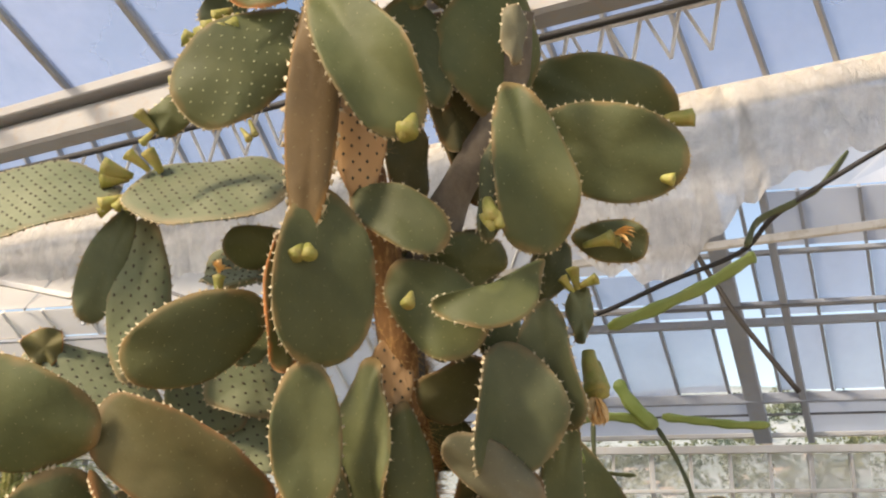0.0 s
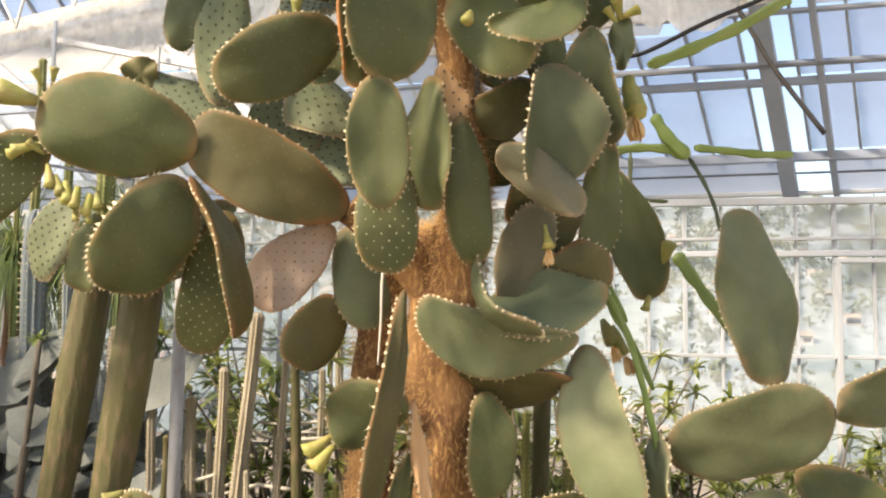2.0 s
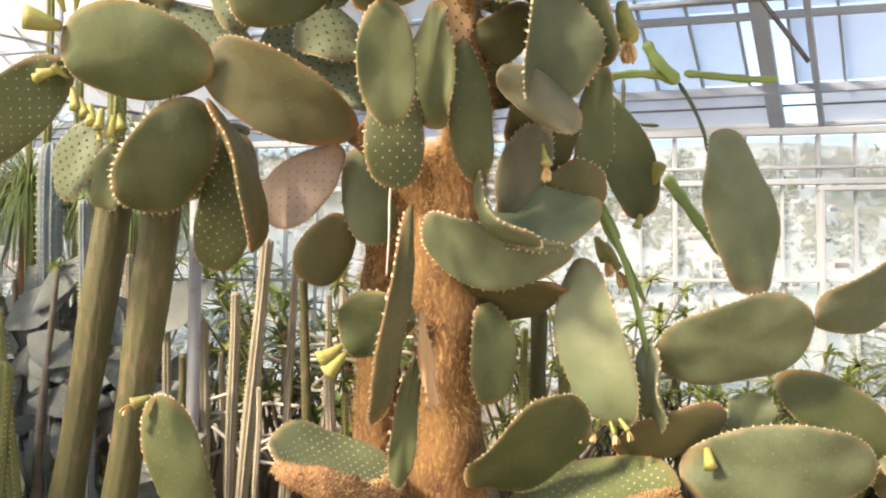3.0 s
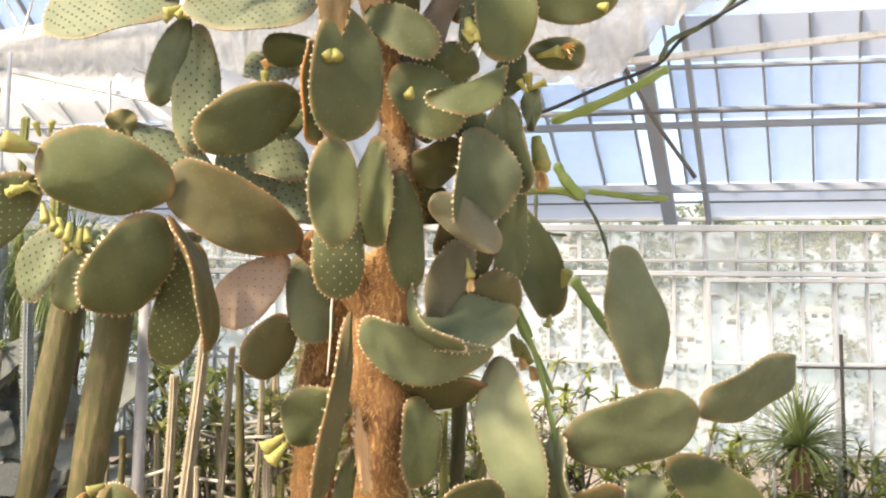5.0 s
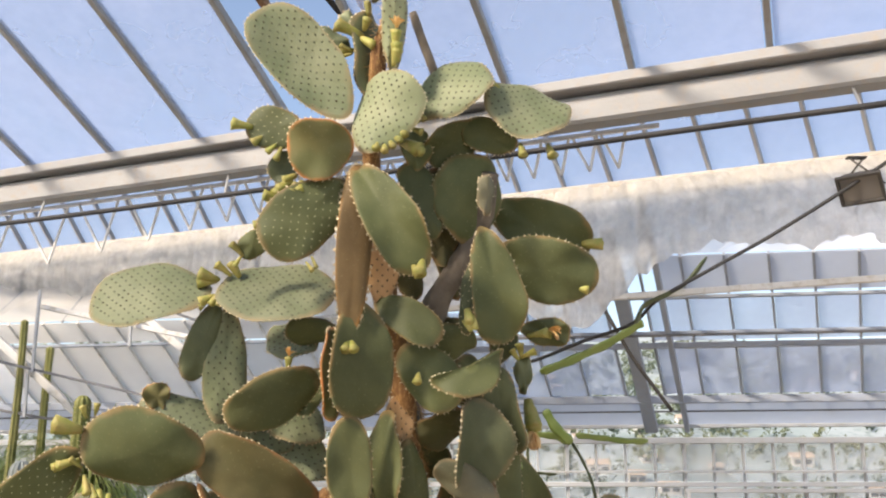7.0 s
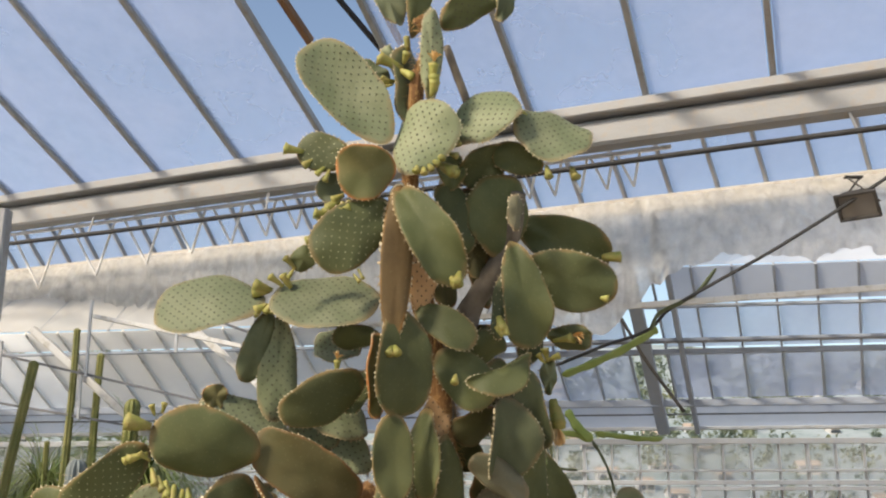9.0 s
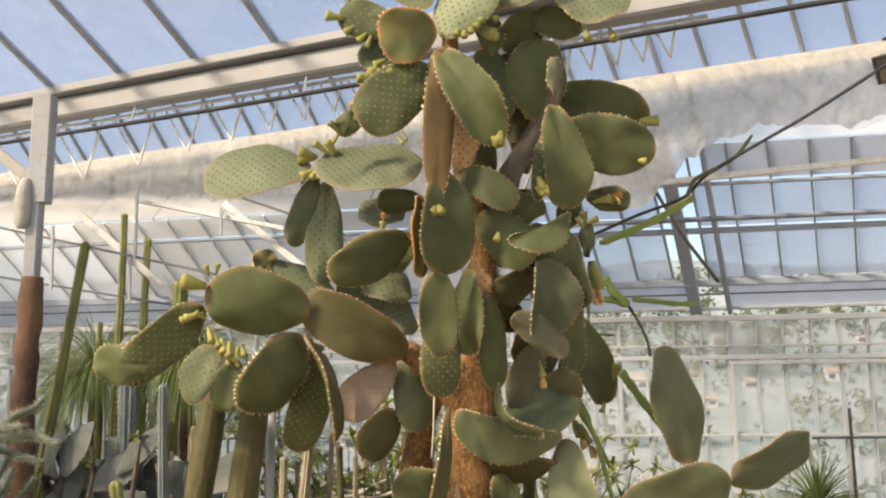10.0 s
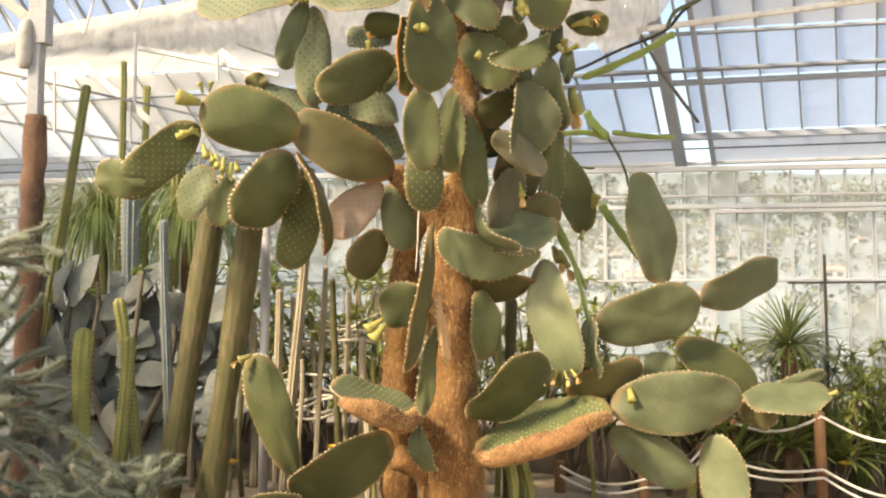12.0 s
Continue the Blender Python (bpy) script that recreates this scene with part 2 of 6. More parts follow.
def piece(name, me, parent, m=None):
    ob = new(name, me)
    ob.parent = parent
    if m is not None:
        ob.matrix_basis = m
    return ob


def mesh_of(name, verts, faces, material, smooth=True):
    me = bpy.data.meshes.new(name)
    me.from_pydata([tuple(v) for v in verts], [], faces)
    me.materials.append(material)
    for f in me.polygons:
        f.use_smooth = smooth
    me.update()
    return me


def thing(name, label, category, at=(0, 0, 0), group="", kind=""):
    ob = new(name)
    ob.location = at
    ob.empty_display_size = 0.1
    return tagged(ob, label, category, group, kind)


def frame_of(d):
    d = Vector(d).normalized()
    side = d.cross(Vector((0, 0, 1)))
    if side.length < 1e-3:
        side = Vector((1, 0, 0))
    side.normalize()
    return d, side, side.cross(d)


def add_bar(bm, p, q, w, h, bevel=0.12):
    """A straight bar with chamfered edges between two points; w across, h upright."""
    p, q = Vector(p), Vector(q)
    d, s, u = frame_of(q - p)
    c = min(w, h) * bevel
    ring = [(-w / 2 + c, -h / 2), (w / 2 - c, -h / 2), (w / 2, -h / 2 + c), (w / 2, h / 2 - c), (w / 2 - c, h / 2), (-w / 2 + c, h / 2), (-w / 2, h / 2 - c), (-w / 2, -h / 2 + c)]
    a = [bm.verts.new(p + s * x + u * y) for x, y in ring]
    b = [bm.verts.new(q + s * x + u * y) for x, y in ring]
    for i in range(8):
        j = (i + 1) % 8
        bm.faces.new((a[i], a[j], b[j], b[i]))
    bm.faces.new(a[::-1])
    bm.faces.new(b)


def bar(name, p, q, w, h, material, parent=None, label=""):
    bm = bmesh.new()
    add_bar(bm, p, q, w, h)
    ob = part(name, bm, material, parent, label)
    for f in ob.data.polygons:
        f.use_smooth = False
    return ob


def smooth_path(pts, n):
    """Catmull-Rom through rows of numbers."""
    pts = [np.array(p, float) for p in pts]
    ext = [2 * pts[0] - pts[1], *pts, 2 * pts[-1] - pts[-2]]
    out = []
    for i in range(1, len(ext) - 2):
        a, b, c, d = ext[i - 1], ext[i], ext[i + 1], ext[i + 2]
        for k in range(n):
            t = k / n
            out.append(0.5 * (2 * b + (c - a) * t + (2 * a - 5 * b + 4 * c - d) * t * t + (3 * b - a - 3 * c + d) * t ** 3))
    out.append(pts[-1])
    return out


def add_tube(bm, rows, sides=10, rough=0.0, ribs=0, rib_depth=0.0, cap=True):
    """A tube along rows of x, y, z, r, with an optional star section and an uneven skin."""
    rings = []
    ref = Vector((0.3, -1, 0.1))
    for i, r in enumerate(rows):
        p = Vector(r[:3])
        d = Vector(rows[min(i + 1, len(rows) - 1)][:3]) - Vector(rows[max(i - 1, 0)][:3])
        d.normalize()
        s = d.cross(ref).normalized()
        u = s.cross(d)
        ring = []
        for k in range(sides):
            a = 2 * math.pi * k / sides
            rad = r[3]
            if ribs:
                rad *= 1 - rib_depth * (0.5 - 0.5 * math.cos(a * ribs)) ** 0.8
            v = p + (s * math.cos(a) + u * math.sin(a)) * rad
            if rough:
                v += (v - p) * rough * noise.noise(v * 9)
            ring.append(bm.verts.new(v))
        rings.append(ring)
    for a, b in zip(rings, rings[1:]):
        for k in range(sides):
            j = (k + 1) % sides
            bm.faces.new((a[k], a[j], b[j], b[k]))
    if cap:
        bm.faces.new(rings[0][::-1])
        bm.faces.new(rings[-1])
    return rings


def add_spike(bm, p, d, length, r):
    d, s, u = frame_of(d)
    p = Vector(p)
    base = [bm.verts.new(p + (s * math.cos(a) + u * math.sin(a)) * r) for a in (0, 2.1, 4.2)]
    tip = bm.verts.new(p + d * length)
    for i in range(3):
        bm.faces.new((base[i], base[(i + 1) % 3], tip))


def add_blade(bm, base, d, length, width, droop, fold=0.25, n=6):
    """A long tapering leaf that bends down under its weight; folded along its middle."""
    p = Vector(base)
    d = Vector(d).normalized()
    rows = []
    for i in range(n + 1):
        t = i / n
        w = width * (0.55 + 0.9 * t) * (1 - t) ** 0.6 if t < 1 else 0.0
        _, s, u = frame_of(d)
        rows.append((bm.verts.new(p - s * w / 2 + u * w * fold), bm.verts.new(p), bm.verts.new(p + s * w / 2 + u * w * fold)))
        p = p + d * length / n
        d = (d + Vector((0, 0, -droop / n))).normalized()
    for a, b in zip(rows, rows[1:]):
        bm.faces.new((a[0], a[1], b[1], b[0]))
        bm.faces.new((a[1], a[2], b[2], b[1]))


def ground_z(x, y):
    t = min(1.0, max(0.0, (y - 2.2) / 3.2))
    u = min(1.0, max(0.0, (x - 0.5) / 0.7))
    return (0.55 - 0.14 * u) * t * t * (3 - 2 * t) + 0.03 * noise.noise(Vector((x * 1.3, y * 1.3, 0)))


# ---- ground and far hillside ----
def build_ground():
    bm = bmesh.new()
    xs = [-60, -30, -15, -8] + [-6 + 0.3 * i for i in range(41)] + [8, 15, 30, 60]
    ys = [-40, -20, -10, -6] + [-5 + 0.3 * i for i in range(45)] + [9, 11, 14, 20, 40, 80]
    g = [[bm.verts.new((x, y, ground_z(x, y) - (0.25 if y > 8.8 else 0))) for x in xs] for y in ys]
    for j in range(len(ys) - 1):
        for i in range(len(xs) - 1):
            bm.faces.new((g[j][i], g[j][i + 1], g[j + 1][i + 1], g[j + 1][i]))
    return tagged(part("ground", bm, SAND), "dry sandy soil and gravel of the cactus bed", "ground", kind="structure")


build_ground()


def hill_z(x, y):
    t = (y - 13) / 30
    return -2.5 + 10.0 * max(0, t) ** 0.8 + 1.2 * noise.noise(Vector((x * 0.09, y * 0.09, 3)))


def build_hill():
    bm = bmesh.new()
    xs = [-60 + 2.5 * i for i in range(49)]
    ys = [12 + 1.5 * i for i in range(26)]
    g = [[bm.verts.new((x, y, hill_z(x, y))) for x in xs] for y in ys]
    for j in range(len(ys) - 1):
        for i in range(len(xs) - 1):
            bm.faces.new((g[j][i], g[j][i + 1], g[j + 1][i + 1], g[j + 1][i]))
    tagged(part("backdrop", bm, HILL_HAZE), "sunlit wooded hillside far outside the glass, with a faint haze glow", "hillside", kind="structure")


build_hill()

# ---- the prickly pear ----
BASE = (0.06, 4.95, ground_z(0.06, 4.95))
cactus = thing("prickly_pear_cactus", "tall tree-like prickly pear with green pads and rusty fibrous trunk", "cactus", (BASE[0], BASE[1], BASE[2] - 0.026))
ORIGIN = Vector(BASE)


def limb(rows, material, name="trunk", bristles=0, label=""):
    rows = smooth_path([(*(Vector(r[:3]) - ORIGIN), r[3]) for r in rows], 7)
    bm = bmesh.new()
    add_tube(bm, rows, 28, 0.3)
    ob = part(name, bm, material, cactus, label)
    if bristles:
        rnd = random.Random(bristles)
        bm = bmesh.new()
        for _ in range(bristles):
            i = rnd.randrange(len(rows) - 1)
            t = rnd.random()
            r = rows[i] * (1 - t) + rows[i + 1] * t
            d, s, u = frame_of(Vector(rows[i + 1][:3]) - Vector(rows[i][:3]))
            a = rnd.uniform(0, 6.3)
            out = s * math.cos(a) + u * math.sin(a)
            add_spike(bm, Vector(r[:3]) + out * r[3] * 0.95, out + d * rnd.uniform(-0.9, 0.5) + Vector((rnd.uniform(-.4, .4), rnd.uniform(-.4, .4), rnd.uniform(-.4, .4))), rnd.uniform(0.015, 0.06), 0.0012)
        tagged(part("bristle_coat", bm, BRISTLE, ob, "rusty bristly fibres"), kind="stuff")
    return ob


pad_count = [0]


def pad(base, tip, width, face, bend, material, dots, crust=0.0, curve=None, hollow=None, oval=None, fringe=1.0):
    """One flattened stem segment from base to tip with its broad side towards face, with areoles and edge spines."""
    pad_count[0] += 1
    rnd = random.Random(pad_count[0])
    base, tip = Vector(base), Vector(tip)
    axis = tip - base
    L = axis.length
    yv = axis.normalized()
    zv = Vector(face)
    zv = (zv - yv * zv.dot(yv)).normalized()
    xv = yv.cross(zv)
    th = min(0.04, 0.13 * L + 0.008)
    egg, wob = rnd.uniform(0.1, 0.28), rnd.uniform(0, 50)
    cup, twist, wave = rnd.uniform(-0.5, 0.8), rnd.uniform(-0.5, 0.5), rnd.uniform(0.006, 0.018)
    skew, pinch = rnd.uniform(-0.1, 0.1), rnd.uniform(0.68, 0.94)
    if curve is not None:
        skew = curve
    if hollow is not None:
        cup = hollow
    if oval is not None:
        egg, pinch = oval, 0.98
    if bend == 0:
        bend = rnd.uniform(-0.08, 0.1)

    def half_width(sn):
        s = 0.5 + 0.5 * sn
        return width / 2 * (1 + egg * sn) * (1.0 if s > 0.4 else pinch + (1 - pinch) * math.sin(s / 0.4 * math.pi / 2))

    def lift(x, y, r, a):
        """How far the pad's middle sheet lies off its plane: bend, cup, twist and a wavy edge."""
        s = y / L
        return bend * L * (4 * s * (1 - s) - 0.5) + cup * x * x / max(width, 0.05) + twist * x * (s - 0.3) + wave * r ** 3 * math.sin(5 * a + wob) + 0.005 * noise.noise(Vector((x * 11 + wob, y * 11, 0)))

    def outline(a):
        q = 1.0 if oval is None else 0.35
        k = 1 + q * (0.03 * math.sin(2 * a + wob) + 0.03 * math.sin(3 * a + wob * 1.7) + 0.012 * math.sin(9 * a + wob))
        ca, sn = (math.copysign(abs(v) ** (0.88 if oval is None else 0.96), v) for v in (math.cos(a), math.sin(a)))
        return half_width(sn) * ca * k + skew * L * (0.5 + 0.5 * sn) * (0.5 - 0.5 * sn), L / 2 + L / 2 * sn

    def surf(r, a, side):
        x, y = outline(a)
        x, y = x * r, L / 2 + (y - L / 2) * r
        z = side * th / 2 * max(0.0, 1 - r ** 3.2) ** 0.5
        return Vector((x, y, z + lift(x, y, r, a)))

    m = Matrix((xv, yv, zv)).transposed()
    off = base - ORIGIN
    put = lambda v: m @ v + off  # noqa: E731
    N, R = 36, (0.3, 0.55, 0.76, 0.9, 0.97, 1.0)
    verts, faces, rim = [], [], []
    for side in (1, -1):
        c0 = len(verts)
        verts.append(put(surf(0, 0, side)))
        rim.append(0.0)
        for r in R:
            for i in range(N):
                verts.append(put(surf(r, 2 * math.pi * i / N, side)))
                rim.append(max(0.0, (r - 0.55) / 0.45) ** 2.6 * (1.25 if math.sin(2 * math.pi * i / N) < -0.55 else 1.0))
        for i in range(N):
            j = (i + 1) % N
            t = (c0, c0 + 1 + i, c0 + 1 + j)
            faces.append(t if side > 0 else t[::-1])
            for k in range(len(R) - 1):
                p, q = c0 + 1 + k * N, c0 + 1 + (k + 1) * N
                f = (p + i, q + i, q + j, p + j)
                faces.append(f if side > 0 else f[::-1])
    half = len(verts) // 2
    for i in range(N):
        j = (i + 1) % N
        a, b = half - N + i, half - N + j
        faces.append((a, half + a, half + b, b))
    me = mesh_of("pad", verts, faces, material)
    at = me.attributes.new("rim", 'FLOAT', 'POINT')
    at.data.foreach_set("value", rim)
    ob = piece("pad", me, cactus)
    # areoles in slanting rows on both faces, each with a short spine
    bm = bmesh.new()
    faint = dots[0] == "none"
    step = 0.036
    size = 0.0027 if faint else 0.0058 if dots[0] == "pale" else 0.0086
    for iy in range(1, int(L / (step * 0.62)) + 1):
        y = iy * step * 0.62
        sn = (y - L / 2) / (L / 2)
        if abs(sn) >= 0.94:
            continue
        c = math.sqrt(1 - sn * sn)
        mid = skew * L * (0.5 + 0.5 * sn) * (0.5 - 0.5 * sn)
        hw = half_width(sn)
        for ix in range(-9, 10):
            u = (ix + 0.5 * (iy % 2)) * step * 1.25 + rnd.uniform(-.003, .003)
            rr = math.hypot(u / max(hw, 1e-4), sn)
            if rr > 0.93:
                continue
            x = mid * rr + u
            h = th / 2 * max(0.0, 1 - rr ** 3.2) ** 0.5
            for side in (1, -1):
                z = lift(x, y, rr, math.atan2(sn, u / max(hw, 1e-4))) + side * (h - 0.0008)
                q = [bm.verts.new(put(Vector((x + dx * size, y + dy * size, z)))) for dx, dy in ((.6, 0), (0, .8), (-.6, 0), (0, -.8))]
                t = bm.verts.new(put(Vector((x, y, z + side * size * 0.8))))
                for k in range(4):
                    bm.faces.new((q[k], q[(k + 1) % 4], t))
    if bm.verts:
        tagged(part("areole_pattern", bm, dots[1], ob, "" if faint else dots[0] + " areoles in slanting rows"), kind="stuff")
    else:
        bm.free()
    # tufts of short spines along the rim
    bm = bmesh.new()
    count = max(12, int((L + width) * 1.6 / 0.023))
    for i in range(count):
        a = 2 * math.pi * (i + rnd.uniform(-.25, .25)) / count
        if math.sin(a) < -0.9:
            continue
        p = surf(0.985, a, 1) - Vector((0, 0, th * 0.15))
        o = Vector((p.x, p.y - L / 2, 0)).normalized()
        s = rnd.uniform(0.0035, 0.006) * fringe
        e = [bm.verts.new(put(p + v * s)) for v in (o * 1.5, Vector((o.y, -o.x, 0)), Vector((0, 0, 1)), Vector((-o.y, o.x, 0)), Vector((0, 0, -1)))]
        for k in range(4):
            bm.faces.new((e[0], e[1 + k], e[1 + (k + 1) % 4]))
        for _ in range(4):
            d = o + Vector((rnd.uniform(-.6, .6), rnd.uniform(-.6, .6), rnd.uniform(-.8, .8)))
            add_spike(bm, put(p), m @ d, rnd.uniform(0.007, 0.016) * fringe, 0.0013)
    tagged(part("spine_fringe", bm, SPINE, ob, "cream edge spines"), kind="stuff")
    if crust:
        # a thick rusty crust of bristles along the lower edge
        lower = 1 if put(surf(1, 0, 1)).z < put(surf(1, math.pi, 1)).z else -1
        pts = []
        for k in range(25):
            a = -1.35 + 2.6 * k / 24
            p = surf(0.99, a if lower > 0 else math.pi - a, 1) - Vector((0, 0, th * 0.3))
            pts.append((*put(p), crust * (0.006 + 0.016 * math.sin(math.pi * (k + 1) / 26))))
        bm = bmesh.new()
        add_tube(bm, pts, 10, 0.5)
        band = part("crust", bm, CRUST, ob, "rusty bristly crust along the rim")
        bm = bmesh.new()
        for _ in range(3200):
            p = pts[rnd.randrange(len(pts) - 1)]
            d = Vector((rnd.gauss(0, 1), rnd.gauss(0, 1), rnd.gauss(0, 1))).normalized()
            add_spike(bm, Vector(p[:3]) + d * p[3] * 0.85 + Vector((rnd.uniform(-.012, .012), rnd.uniform(-.01, .01), 0)), d, rnd.uniform(0.008, 0.026), 0.0023)
        tagged(part("bristle_coat", bm, BRISTLE_PALE, band), kind="stuff")
    return ob


def fruit(at, d, size, flower=False):
    """A small knobbly bud or fruit: a short tapered stem with a dished top."""
    bm = bmesh.new()
    p, d = Vector(at) - ORIGIN, Vector(d).normalized()
    rows = []
    for t, r in ((-.25, .3), (.1, .4), (.4, .48), (.7, .56), (.9, .66), (1.0, .62), (0.9, .42)):
        q = p + d * size * t * 1.15
        rows.append((*q, r * size * 0.6))
    add_tube(bm, rows, 12, 0.9)
    ob = part("fruit", bm, FRUIT, cactus)
    if flower:
        bm = bmesh.new()
        rnd = random.Random(int(at[0] * 1000))
        for _ in range(9):
            add_blade(bm, p + d * size * 1.2, d * 1.5 + Vector((rnd.uniform(-.7, .7), rnd.uniform(-.7, .7), rnd.uniform(-.7, .7))), size * 0.9, size * 0.4, 1.2)
        part("flower", bm, PETAL, ob, "withered orange petals")
    return ob


limb([(-0.071, 5.744, -0.120, 0.218), (-0.072, 5.579, 0.559, 0.191), (-0.093, 5.410, 1.212, 0.155), (-0.077, 5.289, 1.715, 0.131), (-0.061, 5.190, 2.143, 0.132), (0.014, 5.128, 2.443, 0.088), (0.026, 5.021, 2.697, 0.063), (0.001, 4.898, 2.946, 0.053)], TRUNK, "trunk", 11000, "rusty brown fibrous trunk")
limb([(0.022, 4.914, 2.649, 0.054), (0.002, 4.835, 2.867, 0.053), (-0.060, 4.774, 3.205, 0.056), (-0.111, 4.637, 3.526, 0.052), (-0.143, 4.636, 3.831, 0.042), (-0.125, 4.558, 4.061, 0.035), (-0.109, 4.480, 4.315, 0.035), (-0.055, 4.419, 4.523, 0.032), (-0.105, 4.383, 4.628, 0.031)], TRUNK, "branch", 900, "brown upper branch")
limb([(0.378, 4.617, 3.826, 0.041), (0.350, 4.709, 3.673, 0.048), (0.238, 4.780, 3.433, 0.056), (0.133, 4.841, 3.265, 0.059), (0.038, 4.866, 3.017, 0.062), (0.008, 4.907, 2.774, 0.061)], GREY_STEM, "branch", 0, "smooth grey-brown branch")
limb([(-0.392, 5.894, -0.102, 0.119), (-0.394, 5.721, 0.596, 0.106), (-0.390, 5.562, 1.200, 0.098), (-0.360, 5.406, 1.718, 0.083), (-0.320, 5.271, 2.089, 0.075), (-0.196, 5.159, 2.294, 0.061), (-0.073, 5.121, 2.350, 0.052)], TRUNK, "trunk", 4500, "slimmer second rusty stem")
limb([(-0.056, 5.186, 2.081, 0.077), (-0.223, 5.091, 2.316, 0.070), (-0.384, 5.014, 2.439, 0.060)], TRUNK, "branch", 300, "")
limb([(0.013, 5.501, 0.888, 0.080), (-0.084, 5.544, 0.755, 0.097), (-0.400, 5.445, 0.895, 0.070)], TRUNK, "branch", 200, "")
limb([(-0.228, 4.888, 2.285, 0.006), (-0.242, 4.902, 2.179, 0.004), (-0.247, 4.923, 2.046, 0.004), (-0.258, 4.944, 1.909, 0.003)], DRY, "aerial_root", 0, "thin pale hanging root")

# left arm
pad((-0.373, 4.950, 2.413), (-0.869, 4.780, 2.670), 0.282, (0.30, -0.85, -0.45), 0, CORKY, NONE)
pad((-0.833, 4.770, 2.604), (-1.301, 4.600, 2.684), 0.321, (0.20, -0.93, -0.42), 0.05, OLIVE, NONE, oval=0.08)
pad((-0.890, 4.800, 2.510), (-1.151, 4.840, 2.134), 0.304, (0.44, -0.83, -0.47), 0, OLIVE, NONE, oval=0.1, fringe=1.7)
pad((-0.814, 5.020, 2.430), (-0.957, 5.150, 1.931), 0.216, (0.40, -0.88, -0.39), 0, OLIVE, PALE)
pad((-0.828, 5.100, 2.480), (-1.019, 5.120, 2.195), 0.400, (-0.83, 0.02, 0.56), 0, PALE_LIT, DARK)
pad((-0.838, 4.780, 2.519), (-0.691, 4.900, 1.999), 0.200, (0.98, -0.01, 0.08), 0.1, CORKY, NONE)
pad((-0.440, 5.040, 2.382), (-0.727, 5.040, 2.112), 0.205, (0.17, -0.98, -0.08), 0.06, PINK, BLUSH, curve=0, hollow=.3)
pad((-0.450, 5.200, 2.143), (-0.609, 5.200, 1.893), 0.218, (0.33, -0.91, -0.36), 0, CORKY, NONE)
pad((-0.411, 5.100, 2.387), (-0.313, 5.140, 2.030), 0.190, (0.23, -0.97, -0.13), 0.05, GLAUCOUS, NONE)
pad((-1.345, 4.750, 2.641), (-1.755, 4.760, 2.276), 0.235, (0.33, -0.83, -0.50), 0.1, OLIVE, PALE, curve=0.12, hollow=.2, oval=-0.05)
pad((-1.611, 4.740, 2.330), (-1.858, 4.720, 2.405), 0.190, (0.15, -0.96, -0.20), 0.04, OLIVE, NONE, curve=0, hollow=.1, oval=0.05)
pad((-1.353, 4.950, 2.470), (-1.471, 4.970, 2.186), 0.215, (-0.25, -0.95, 0.10), 0, GLAUCOUS, DARK, curve=0, hollow=.1, oval=.05)
pad((-1.219, 4.900, 2.407), (-1.293, 4.930, 2.146), 0.158, (-0.27, -0.96, -0.17), 0, OLIVE, NONE)
pad((-0.728, 4.950, 2.712), (-1.168, 4.860, 2.827), 0.232, (0.35, -0.81, 0.48), 0, PALE_LIT, DARK)
pad((-1.066, 4.880, 2.818), (-1.090, 4.860, 2.938), 0.111, (0.27, -0.94, -0.21), 0, RUSTY, NONE)
# upper left
pad((-0.350, 4.660, 2.950), (-0.719, 4.600, 2.755), 0.245, (0.49, -0.82, -0.43), 0.06, OLIVE, NONE, oval=0.05)
pad((-0.326, 4.740, 2.980), (-0.475, 4.720, 2.809), 0.146, (0.24, -0.97, -0.13), 0, OLIVE, PALE)
pad((-0.767, 4.780, 3.263), (-0.787, 4.850, 2.757), 0.181, (0.17, -0.92, -0.36), 0.04, PALE_LIT, DARK)
pad((-0.805, 4.760, 3.292), (-0.931, 4.800, 2.939), 0.129, (0.29, -0.91, -0.29), 0.05, GLAUCOUS, NONE)
pad((-0.832, 4.720, 3.318), (-1.373, 4.750, 3.277), 0.347, (0.14, -0.79, 0.60), 0.05, PALE_LIT, DARK, hollow=.1, oval=.03)
pad((-0.277, 4.640, 3.280), (-0.806, 4.720, 3.329), 0.387, (0.28, -0.77, 0.58), -0.04, PALE_LIT, DARK, hollow=.1, oval=0.02)
pad((-0.282, 4.760, 3.161), (-0.511, 4.740, 3.141), 0.132, (0.25, -0.89, -0.50), 0, OLIVE, NONE)
pad((-0.378, 4.900, 3.139), (-0.613, 4.880, 3.091), 0.257, (-0.02, -0.79, 0.62), 0, PALE_LIT, DARK)
pad((-0.351, 5.000, 2.708), (-0.579, 4.950, 2.844), 0.227, (0.44, -0.84, 0.32), 0, PALE_LIT, DARK)
pad((-0.327, 5.100, 2.557), (-0.581, 5.050, 2.644), 0.213, (0.41, -0.87, 0.27), 0, PALE_LIT, DARK)
pad((-0.504, 5.060, 2.661), (-0.721, 5.000, 2.812), 0.206, (0.43, -0.90, 0.09), 0, PALE_LIT, DARK)
